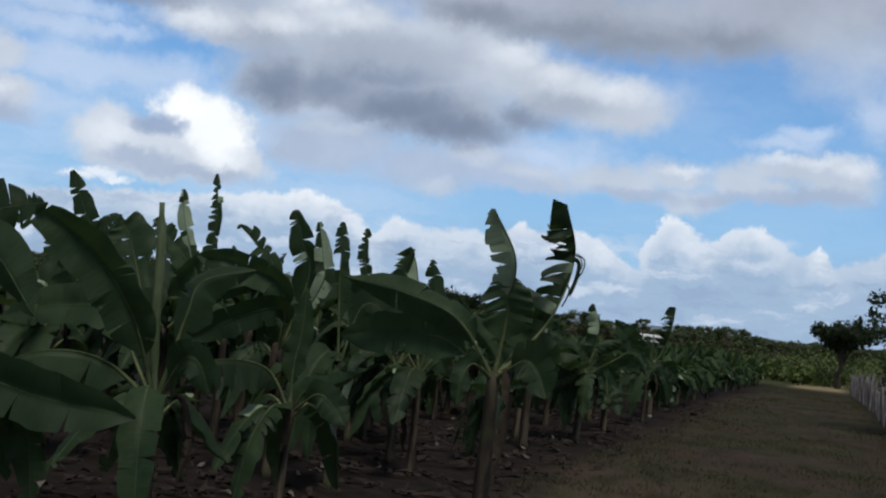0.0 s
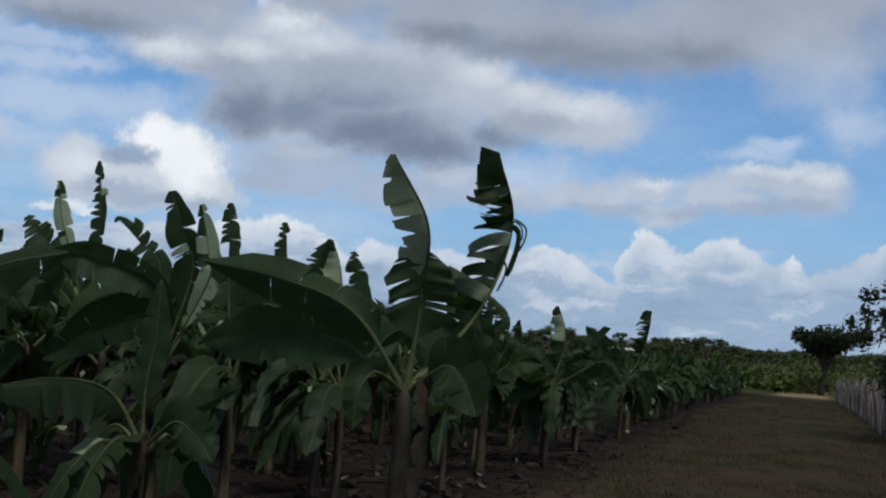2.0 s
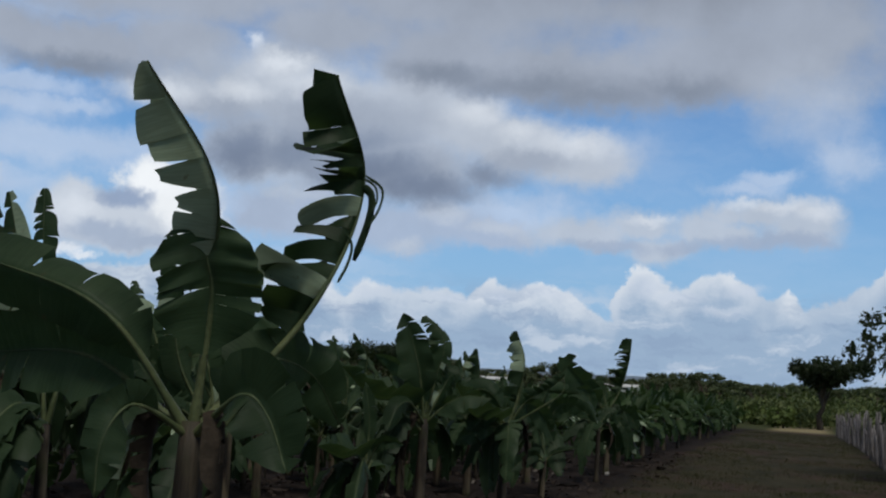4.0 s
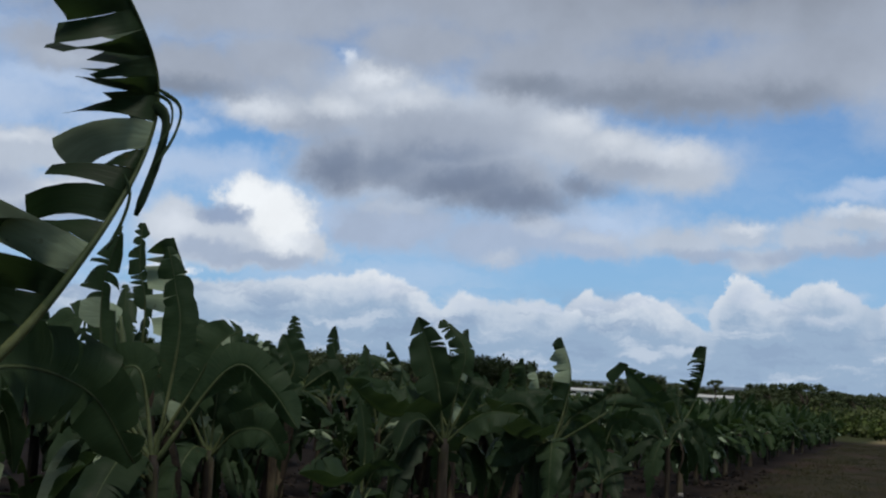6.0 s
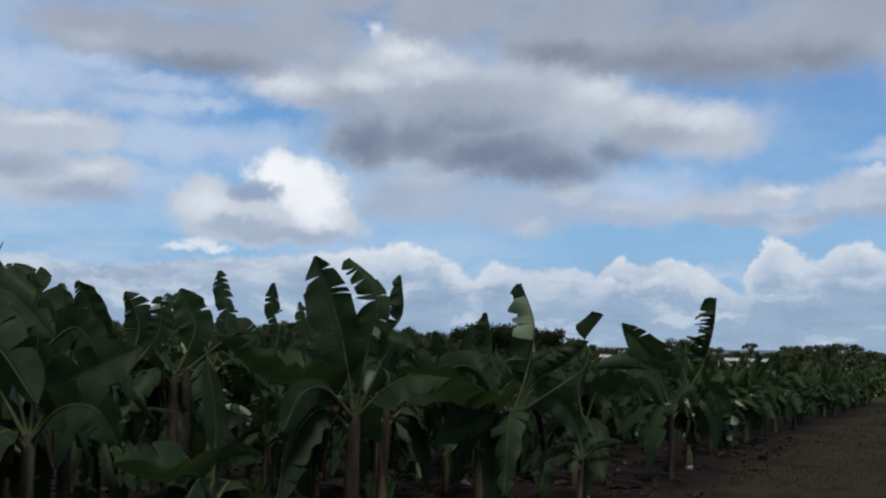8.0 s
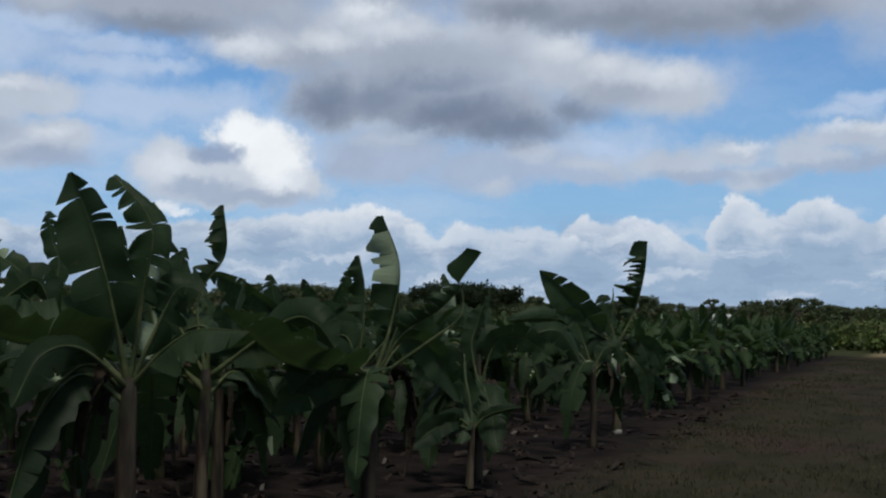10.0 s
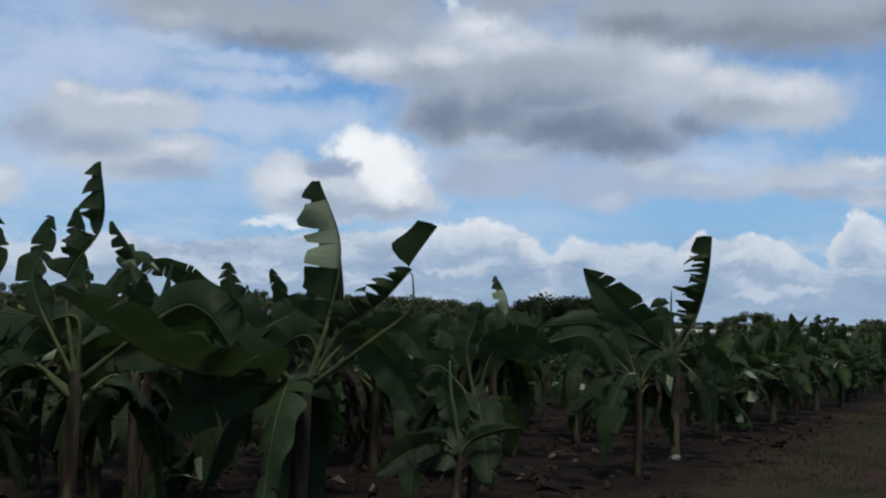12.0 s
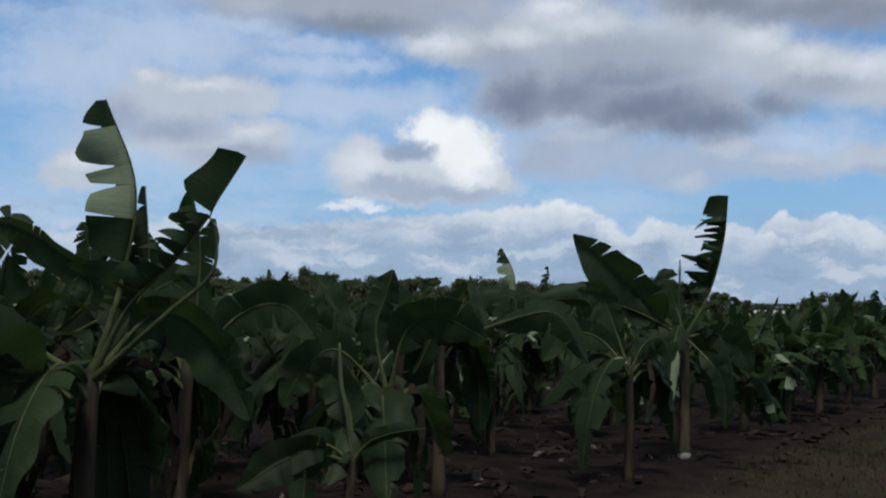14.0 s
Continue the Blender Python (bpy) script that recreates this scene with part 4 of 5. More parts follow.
banana_plant(-4.45, 13.0, 1.15, 0.06,
    ("shred", 0.14, 16, (-0.22, -0.2, 0.43), (-0.23, -0.3, 0.91), (-0.05, -0.4, 1.29)),
    ("torn", 0.1, 16, (0.12, -0.01, 0.67), (0.09, -0.04, 0.98), (0.04, -0.07, 1.21)),
    ("whole", 0.14, 16, (-0.1, -0.06, 0.48), (-0.32, -0.11, 0.37), (-0.47, -0.14, 0.09)),
    ("whole", 0.14, 16, (0.41, 0.08, 0.51), (0.63, 0.15, 0.44), (0.82, 0.22, 0.19)),
)
banana_plant(-4.98, 13.75, 1.15, 0.07,
    ("flap", 0.3, 22, (0.12, 0.15, 0.52), (0.08, 0.15, 1.06), (0.0, 0.08, 1.37)),
    ("roll", 0.02, 22, (-0.14, -0.08, 0.27), (-0.17, -0.13, 0.56), (-0.2, -0.17, 0.82)),
    ("whole", 0.15, 22, (-0.15, -0.2, 0.3), (-0.39, -0.43, 0.51), (-0.66, -0.65, 0.56)),
    ("torn", 0.16, 22, (0.24, 0.06, 0.36), (0.41, 0.09, 0.67), (0.55, 0.13, 0.77)),
    ("whole", 0.15, 22, (-0.05, -0.25, 0.09), (-0.22, -0.42, 0.05), (-0.38, -0.57, -0.17)),
)
banana_plant(-4.14, 15.24, 0.82, 0.05,
    ("whole", 0.07, 24, (0.02, -0.01, 0.28), (0.01, -0.04, 0.48), (-0.02, -0.07, 0.68)),
    ("whole", 0.07, 24, (0.13, -0.07, 0.15), (0.24, -0.07, 0.19), (0.36, -0.07, 0.17)),
    ("cupped", 0.22, 24, (-0.01, -0.19, 0.06), (-0.07, -0.39, 0.04), (-0.19, -0.64, 0.14)),
)
banana_plant(-4.21, 17.07, 1.12, 0.08,
    ("whole", 0.18, 20, (-0.02, -0.15, 0.45), (-0.1, -0.21, 0.79), (-0.2, -0.26, 1.07)),
    ("shred", 0.15, 20, (0.12, -0.07, 0.44), (0.2, -0.12, 0.8), (0.0, -0.17, 1.06)),
    ("cupped", 0.27, 20, (-0.18, -0.17, 0.19), (-0.40, -0.47, 0.22), (-0.65, -0.77, 0.52)),
    ("hung", 0.16, 24, (0.22, -0.02, 0.17), (0.42, 0.0, 0.28), (0.68, 0.05, 0.27)),
    ("torn", 0.14, 20, (0.16, 0.03, 0.32), (0.26, 0.06, 0.49), (0.39, 0.11, 0.46)),
    ("whole", 0.13, 24, (-0.03, -0.36, 0.18), (-0.08, -0.6, 0.15), (-0.14, -0.72, -0.09)),
)
banana_plant(-5.55, 15.4, 1.0, 0.075,
    ("torn", 0.11, 24, (0.04, -0.02, 0.42), (0.05, -0.04, 0.71), (0.01, -0.08, 0.98)),
    ("torn_pale", 0.1, 24, (-0.09, -0.08, 0.41), (-0.12, -0.12, 0.71), (-0.15, -0.16, 1.01)),
    ("whole", 0.15, 24, (0.23, -0.03, 0.28), (0.52, -0.02, 0.43), (0.75, 0.07, 0.55)),
    ("whole", 0.16, 24, (-0.14, -0.2, 0.34), (-0.24, -0.37, 0.44), (-0.36, -0.52, 0.26)),
    ("whole", 0.15, 24, (0.29, -0.1, 0.17), (0.55, -0.1, 0.19), (0.68, -0.02, -0.02)),
)
banana_plant(-4.7, 18.6, 1.1, 0.065,
    ("side", 0.16, 23, (-0.05, -0.04, 0.45), (0.11, 0.02, 0.75), (0.1, 0.0, 1.07)),
    ("torn", 0.08, 23, (-0.21, -0.11, 0.42), (-0.17, -0.09, 0.62), (-0.13, -0.09, 0.79)),
    ("whole", 0.15, 20, (0.53, 0.06, 0.32), (0.76, 0.04, 0.32), (0.88, 0.09, 0.16)),
    ("whole", 0.15, 20, (0.01, -0.02, 0.27), (-0.19, -0.08, 0.22), (-0.31, -0.11, 0.05)),
)
banana_plant(-3.96, 19.58, 1.1, 0.075,
    ("flap", 0.21, 30, (0.11, 0.05, 0.32), (0.16, 0.06, 0.71), (0.06, -0.02, 1.06)),
    ("cupped", 0.27, 27, (-0.09, -0.38, -0.02), (-0.18, -0.98, 0.07), (-0.15, -1.78, 0.40)),
    ("side", 0.15, 24, (0.21, -0.01, 0.22), (0.51, -0.08, 0.4), (0.7, -0.11, 0.57)),
    ("fan", 0.15, 25, (0.45, -0.05, 0.2), (0.65, -0.03, 0.36), (0.665, -0.03, 0.53), (0.64, -0.03, 0.59), (0.80, -0.03, 0.80)),
    ("side", 0.15, 30, (0.07, 0.15, 0.18), (0.1, 0.21, 0.39), (0.05, 0.23, 0.73)),
    ("whole", 0.13, 26, (-0.14, -0.29, -0.08), (-0.29, -0.47, -0.15), (-0.47, -0.6, -0.3)),
    ("whole", 0.15, 24, (-0.09, -0.37, 0.09), (-0.22, -0.53, -0.04), (-0.29, -0.67, -0.16)),
    ("whole", 0.15, 20, (-0.32, -0.34, 0.18), (-0.57, -0.64, 0.16), (-0.93, -0.87, 0.07)),
    ("whole", 0.14, 24, (0.17, 0.18, 0.19), (0.32, 0.36, 0.08), (0.48, 0.44, -0.24)),
)
banana_plant(-3.86, 21.34, 0.56, 0.045,
    ("roll", 0.012, 24, (-0.02, -0.02, 0.2), (-0.05, -0.04, 0.37), (-0.06, -0.05, 0.58)),
    ("whole", 0.05, 24, (0.11, -0.01, 0.07), (0.26, 0.0, 0.13), (0.41, 0.06, 0.16)),
    ("whole", 0.12, 28, (-0.11, -0.17, 0.01), (-0.21, -0.33, -0.02), (-0.34, -0.51, -0.16)),
    ("whole", 0.09, 24, (-0.08, -0.15, 0.06), (-0.21, -0.31, -0.02), (-0.39, -0.38, -0.16)),
    ("whole", 0.12, 24, (-0.07, 0.07, 0.23), (-0.16, 0.02, 0.4), (-0.24, -0.01, 0.36)),
)
banana_plant(-3.82, 25.13, 0.9, 0.055,
    ("whole", 0.12, 30, (-0.21, -0.13, 0.2), (-0.44, -0.26, 0.23), (-0.59, -0.34, 0.01)),
    ("whole", 0.12, 30, (-0.13, -0.09, 0.37), (-0.21, -0.15, 0.55), (-0.36, -0.23, 0.57)),
    ("torn", 0.1, 30, (0.1, 0.05, 0.16), (0.22, 0.12, 0.21), (0.29, 0.17, 0.03)),
    ("whole", 0.09, 30, (-0.09, -0.28, -0.1), (-0.2, -0.34, -0.19), (-0.32, -0.4, -0.37)),
)
banana_plant(-3.96, 26.83, 1.15, 0.07,
    ("feather", 0.24, 30, (0.19, 0.08, 0.33), (0.31, 0.12, 0.8), (0.35, 0.11, 1.22)),
    ("whole", 0.24, 30, (-0.24, -0.26, 0.19), (-0.47, -0.52, 0.49), (-0.75, -0.82, 0.83)),
    ("whole", 0.16, 30, (-0.34, -0.43, 0.17), (-0.69, -0.76, 0.26), (-1.12, -1.01, 0.22)),
    ("whole", 0.1, 30, (0.25, -0.07, -0.27), (0.36, 0.0, -0.47), (0.38, 0.03, -0.87)),
    ("torn", 0.13, 30, (-0.08, -0.05, 0.22), (-0.14, -0.1, 0.43), (-0.19, -0.13, 0.54)),
    ("whole", 0.14, 30, (0.18, 0.22, -0.03), (0.33, 0.43, -0.13), (0.46, 0.52, -0.39)),
    ("roll", 0.01, 30, (-0.05, -0.03, 0.17), (-0.04, -0.05, 0.43), (-0.04, -0.05, 0.63)),
    foot=True
)
banana_plant(-6.34, 24.63, 1.0, 0.065,
    ("whole", 0.13, 26, (0.02, 0.0, 0.09), (-0.03, -0.03, 0.27), (-0.08, -0.08, 0.43)),
    ("whole", 0.15, 26, (0.31, 0.14, 0.2), (0.5, 0.22, 0.32), (0.74, 0.36, 0.17)),
    ("whole", 0.13, 26, (-0.23, -0.13, 0.13), (-0.43, -0.22, 0.12), (-0.57, -0.27, -0.15)),
    ("whole", 0.13, 26, (0.31, -0.06, -0.17), (0.5, 0.05, -0.27), (0.69, 0.17, -0.64)),
)
banana_plant(-4.83, 21.15, 1.0, 0.065,
    ("side", 0.18, 30, (0.05, 0.01, 0.38), (0.06, 0.0, 0.69), (0.02, -0.03, 0.95)),
    ("whole", 0.14, 30, (0.24, 0.12, 0.26), (0.45, 0.25, 0.33), (0.61, 0.35, 0.15)),
    ("whole", 0.14, 30, (-0.06, -0.05, 0.25), (-0.19, -0.12, 0.25), (-0.36, -0.21, 0.06)),
)
banana_plant(-6.2, 21.0, 0.9, 0.065,
    ("whole", 0.13, 26, (0.54, 0.23, 0.46), (0.29, 0.08, 0.77), (0.01, -0.07, 0.9)),
    ("whole", 0.13, 26, (0.86, 0.39, 0.48), (1.0, 0.46, 0.52), (1.21, 0.58, 0.29)),
    ("torn", 0.13, 26, (0.58, 0.25, 0.47), (0.54, 0.22, 0.66), (0.51, 0.18, 0.89)),
)
banana_plant(-6.55, 20.85, 1.0, 0.065,
    ("flap", 0.11, 26, (0.23, 0.07, 0.54), (0.23, 0.05, 0.81), (0.09, -0.04, 1.07)),
    ("whole", 0.13, 26, (0.02, -0.03, 0.45), (-0.16, -0.11, 0.44), (-0.3, -0.17, 0.28)),
    ("torn", 0.1, 26, (-0.09, -0.08, 0.53), (-0.12, -0.12, 0.76), (-0.16, -0.16, 1.02)),
)
banana_plant(-4.6, 23.5, 1.1, 0.065,
    ("whole", 0.14, 24, (0.57, 0.13, 0.17), (0.81, 0.23, 0.18), (0.99, 0.33, -0.14)),
    ("whole", 0.13, 24, (0.23, -0.01, 0.12), (0.04, -0.09, 0.07), (-0.11, -0.15, -0.25)),
)
banana_plant(-5.9, 23.8, 0.85, 0.06,
    ("whole", 0.13, 30, (0.13, 0.07, 0.25), (0.12, 0.04, 0.51), (0.02, -0.02, 0.7)),
    ("whole", 0.13, 30, (0.32, 0.18, 0.25), (0.51, 0.28, 0.3), (0.7, 0.41, 0.04)),
    ("whole", 0.13, 30, (-0.09, -0.06, 0.2), (-0.28, -0.18, 0.37), (-0.55, -0.35, 0.63)),
)
banana_plant(-4.0, 21.9, 0.85, 0.06,
    ("whole", 0.12, 30, (-0.06, -0.05, 0.33), (-0.02, -0.03, 0.52), (0.03, -0.02, 0.69)),
    ("whole", 0.14, 30, (0.14, -0.05, 0.34), (0.31, 0.04, 0.43), (0.53, 0.18, 0.31)),
    ("whole", 0.12, 30, (-0.18, -0.23, 0.23), (-0.35, -0.32, 0.13), (-0.46, -0.38, -0.09)),
)
banana_plant(-7.5, 30.1, 1.1, 0.06,
    ("flap", 0.2, 30, (0.16, 0.0, 0.2), (0.14, 0.0, 0.62), (-0.04, 0.0, 0.95)),
    ("torn", 0.12, 30, (0.18, 0.09, 0.3), (0.37, 0.2, 0.31), (0.56, 0.32, 0.02)),
)
banana_plant(-6.8, 29.0, 1.05, 0.06,
    ("shred", 0.07, 30, (0.3, 0.16, 0.35), (0.33, 0.16, 0.55), (0.35, 0.17, 0.74)),
    ("torn", 0.14, 30, (0.01, -0.01, 0.35), (-0.28, -0.18, 0.34), (-0.51, -0.3, 0.07)),
)
banana_plant(-6.4, 16.75, 1.35, 0.07,
    ("whole", 0.14, 23, (0.17, 0.05, 0.28), (0.15, 0.02, 0.48), (0.07, -0.03, 0.66)),
    ("torn", 0.11, 23, (-0.0, -0.02, 0.27), (-0.03, -0.05, 0.48), (-0.04, -0.07, 0.64)),
)
banana_plant(-6.9, 18.1, 1.35, 0.07,
    ("whole", 0.15, 23, (0.09, 0.02, 0.29), (0.07, -0.01, 0.48), (-0.01, -0.06, 0.64)),
    ("torn", 0.11, 23, (0.23, 0.07, 0.25), (0.27, 0.08, 0.44), (0.26, 0.06, 0.61)),
)
banana_plant(-6.7, 18.5, 1.3, 0.07,
    ("whole", 0.16, 23, (0.17, 0.04, 0.36), (0.13, 0.01, 0.55), (0.06, -0.04, 0.74)),
    ("whole", 0.13, 23, (0.42, 0.15, 0.31), (0.55, 0.21, 0.37), (0.64, 0.26, 0.17)),
)
banana_plant(-6.0, 15.6, 1.25, 0.07,
    ("torn", 0.13, 23, (0.28, 0.09, 0.4), (0.22, 0.04, 0.65), (0.05, -0.04, 0.79)),
    ("whole", 0.14, 23, (0.38, 0.13, 0.37), (0.51, 0.19, 0.37), (0.61, 0.25, 0.16)),
)
banana_plant(-7.9, 20.9, 1.3, 0.07,
    ("torn", 0.11, 23, (0.17, 0.02, 0.52), (0.12, -0.02, 0.8), (0.09, -0.06, 1.05)),
    ("torn", 0.13, 23, (-0.12, -0.09, 0.44), (-0.32, -0.19, 0.64), (-0.44, -0.26, 0.79)),
)
banana_plant(-7.7, 21.8, 1.3, 0.07,
    ("torn", 0.1, 23, (0.09, -0.0, 0.41), (0.03, -0.05, 0.7), (0.05, -0.07, 0.97)),
    ("torn", 0.13, 23, (0.37, 0.12, 0.42), (0.5, 0.16, 0.57), (0.71, 0.26, 0.43)),
)


# ---- the rest of the field ----
def model_plant(seed, x, y, crown, size, count, upright, young, text):
    rng = random.Random(seed)
    plant = new("banana_plant")
    plant.location = (x, y, ground_z(x, y))
    label_plant(plant, text)
    add_stem(rng, plant, crown, 0.055 + 0.02 * crown)
    spread_leaves(rng, plant, crown, count, upright, size, young, 0.6)
    droop_leaves(rng, plant, crown, 6 if young else 9, 0.5, young)
    for _ in range(2 if young else 4):         # suckers at its foot
        a = rng.uniform(0, 6.28)
        out = Vector((math.cos(a), math.sin(a), 0))
        pts = [out * 0.1 + Vector((0, 0, 0.3)), out * 0.2 + Vector((0, 0, 0.55)), out * rng.uniform(0.3, 0.5) + Vector((0, 0, rng.uniform(0.5, 0.8)))]
        add_leaf(rng, plant, out * 0.12, pts, rng.uniform(0.06, 0.1), rng.choice(("whole", "torn")), (Vector((0, 0, 1)) - out * 0.5).normalized(), True, 0.5)
    if not young:
        add_dead_leaves(rng, plant, crown, 0.07, 1)
    return plant


TALL = "banana plant with dark torn leaves among others in the field"
YOUNG = "young light green banana plant in the field row"
tall_models = [model_plant(40 + k, -7.3, 8.2 + 2.1 * k, 1.15 + 0.07 * k, 1.0, 8, 2, False, TALL) for k in range(5)]
young_models = [model_plant(80 + k, -4.1, 29.2 + 1.7 * k, 0.6 + 0.06 * k, 0.8, 11, 4, True, YOUNG) for k in range(5)]
rng = random.Random(5)


def stand(model, x, y, size):
    copy_thing(model, Matrix.Translation((x, y, ground_z(x, y))) @ Matrix.Rotation(rng.uniform(0, 6.28), 4, "Z") @ Matrix.Scale(size, 4))


# second rows and the rows behind, up to where the young plants begin
for row_x, y0, y1, gap in ((-5.2, 19.9, 28, 1.9), (-6.1, 19.2, 29, 1.7), (-7.2, 16.4, 31, 1.5), (-8.6, 8, 31, 1.7), (-10.4, 9, 32, 1.9), (-12.4, 12, 34, 2.1), (-16, 16, 36, 2.6)):
    y = y0
    while y < y1:
        stand(rng.choice(tall_models), row_x + rng.uniform(-0.3, 0.3), y + rng.uniform(-0.3, 0.3), rng.uniform(0.8, 1.05) if y < 16.5 else rng.uniform(0.58, 0.76))
        y += gap
# young rows further along
for row_x, y0, y1, gap in ((-4.1, 37.7, 60, 1.4), (-5.7, 29.5, 60, 1.5), (-7.4, 31.5, 60, 1.7), (-9.4, 32, 60, 1.9), (-11.8, 34, 60, 2.1), (-14.2, 36, 60, 2.9), (-17, 38, 60, 3.4)):
    y = y0
    while y < y1:
        stand(rng.choice(young_models), row_x + rng.uniform(-0.3, 0.3), y + rng.uniform(-0.4, 0.4), rng.uniform(0.85, 1.12) * (0.94 - 0.006 * (y - 31)))
        y += gap


def far_field():
    """The plants too far off to tell apart."""
    rng = random.Random(9)
    verts, faces = [], []
    for _ in range(1500):
        y = rng.uniform(40, 88)
        x = rng.uniform(-70, -19.5) if y < 61 else rng.uniform(-70, -4.5)
        z = ground_z(x, y)
        h = rng.uniform(0.5, 0.8) * (0.75 if y > 60 else 1)
        for k in range(8):
            a = k * 2.4 + rng.uniform(0, 1)
            o = Vector((math.cos(a), math.sin(a), 0))
            s = Vector((-o.y, o.x, 0)) * rng.uniform(0.12, 0.18)
            rise = rng.uniform(0.2, 0.9)
            base = Vector((x, y, z + h))
            mid = base + o * 0.4 + Vector((0, 0, rise * 0.8))
            tip = base + o * 0.75 + Vector((0, 0, rise * rng.uniform(0.2, 1)))
            i = len(verts)
            verts += [base, mid - s, mid + s, tip]
            faces += [(i, i + 1, i + 3), (i, i + 3, i + 2)]
        i = len(verts)
        r = 0.06
        verts += [Vector((x - r, y, z - 0.05)), Vector((x + r, y, z - 0.05)), Vector((x + r, y, z + h)), Vector((x - r, y, z + h)), Vector((x, y - r, z - 0.05)), Vector((x, y + r, z - 0.05)), Vector((x, y + r, z + h)), Vector((x, y - r, z + h))]
        faces += [(i, i + 1, i + 2, i + 3), (i + 4, i + 5, i + 6, i + 7)]
    tagged(new("banana_field", mesh_of("banana_field", verts, faces, [HEDGE], smooth=False)), "distant rows of young green banana plants", "banana plants", kind="stuff")


far_field()


# ---- trees ----
def leaf_cloud(rng, clumps, per, size):
    """Verts and faces of many small leaves gathered in clumps."""
    verts, faces = [], []
    for c, r in clumps:
        for _ in range(per):
            d = Vector((rng.gauss(0, 1), rng.gauss(0, 1), rng.gauss(0, 0.8))).normalized()
            p = Vector(c) + d * r * rng.uniform(0.45, 1.05)
            u = Vector((rng.gauss(0, 1), rng.gauss(0, 1), rng.gauss(0, 1))).normalized()
            w = u.cross(d + Vector((0.1, 0.2, 0.3))).normalized()
            s = size * rng.uniform(0.6, 1.3)
            i = len(verts)
            verts += [p - u * s, p + w * s * 0.5, p + u * s, p - w * s * 0.5]
            faces.append((i, i + 1, i + 2, i + 3))
    return verts, faces


def tree(x, y, high, wide, seed, leaf_size, mat, text, clumps=26, per=60, low=0.35, trunk_r=0.12, base=None):
    rng = random.Random(seed)
    ob = new("tree")
    ob.location = (x, y, ground_z(x, y) if base is None else base)
    tagged(ob, text, "tree", "trees round the field")
    path = [Vector((rng.uniform(-0.05, 0.05) * k, rng.uniform(-0.05, 0.05) * k, high * 0.72 * k / 6 - 0.1)) for k in range(7)]
    v, f = tube(path, [trunk_r * (1.3 - 0.16 * k) for k in range(7)], 8)
    part("trunk", mesh_of("trunk", v, f, [BARK]), ob)
    groups = []
    for k in range(clumps):
        a = rng.uniform(0, 6.28)
        zz = rng.uniform(low, 1)
        lim = math.sqrt(max(0.05, 1 - ((zz - (low + 0.35)) / (1.05 - low)) ** 2 * 1.6))
        rr = wide * lim * rng.uniform(0.25, 1) ** 0.6
        groups.append(((math.cos(a) * rr, math.sin(a) * rr, zz * high), rng.uniform(0.14, 0.24) * wide))
    for k in range(0, clumps, max(1, clumps // 9)):
        c = Vector(groups[k][0])
        root = path[3 + k % 3]
        p = [root, root.lerp(c, 0.5) + Vector((0, 0, 0.08 * high)), c]
        v, f = tube(bezier(p, 5), [trunk_r * 0.5 * (1 - 0.15 * i) for i in range(6)], 5)
        part("limb", mesh_of("limb", v, f, [BARK]), ob)
    v, f = leaf_cloud(rng, groups, per, leaf_size)
    part("crown", mesh_of("crown", v, f, [mat], smooth=False), ob)
    return ob


tree(1.9, 31, 3.25, 1.8, 3, 0.075, TREE_DARK, "small-leaved dark green tree behind the stake fence", 44, 75, 0.3)
tree(-0.55, 72, 3.35, 2.7, 4, 0.12, TREE_DARK, "dark flat-topped tree at the end of the lane", 38, 120, 0.72, 0.15)
far_models = [tree(-165 + 14 * k, 150 + 12 * k, 5.5 + 0.6 * k, 4.2, 20 + k, 0.22, TREE_LEAF, "broad green tree in the distant tree line", 34, 170, 0.04, 0.25) for k in range(4)]
for x, y, high, seed in ((-50, 141, 4.7, 51), (-43.5, 131, 4.2, 52)):
    tree(x, y, high, 4.6, seed, 0.2, TREE_DARK, "low dark flat-topped tree far behind the field", 40, 130, 0.66, 0.2)
tree(-61, 385, 6.6, 2.2, 8, 0.4, TREE_LEAF, "lone small-crowned tree far beyond the field", 16, 60, 0.66, 0.2)
SKYLINE = [(-16, 0.4), (-2, 0.35), (0, 0.25), (2, 0.25), (4.6, 0.22), (5.4, 0.5), (7.4, 0.5), (8.0, 0.1), (10.4, 0.1), (10.7, 0.35), (12, 0.6),
           (13.2, 0.35), (13.6, 0.1), (16, 0.1), (17, 0.4), (24, 0.6), (28, 0.85), (38, 0.9), (60, 0.7)]


def skyline(a):
    """How high the tree line stands above the horizon, in degrees, by bearing."""
    for (a0, h0), (a1, h1) in zip(SKYLINE, SKYLINE[1:]):
        if a <= a1:
            return h0 + (h1 - h0) * (a - a0) / (a1 - a0)
    return SKYLINE[-1][1]


rng = random.Random(12)
for k in range(190):
    a = -14 + 74 * (k + rng.uniform(-0.4, 0.4)) / 190
    open_view = 7.8 < a < 10.6 or 13.4 < a < 16.6
    d = rng.uniform(440, 520) if open_view else rng.uniform(150, 250)
    x, y = -math.sin(radians(a)) * d, 8 + math.cos(radians(a)) * d
    z = ground_z(x, y)
    high = 1.5 - z + d * math.tan(radians(skyline(a) * rng.uniform(0.35, 1.2)))
    n = rng.randrange(4)
    copy_thing(far_models[n], Matrix.Translation((x, y, z)) @ Matrix.Rotation(rng.uniform(0, 6.28), 4, "Z") @ Matrix.Diagonal((high / 5.4, high / 5.4, high / (5.9 + 0.63 * n), 1)))


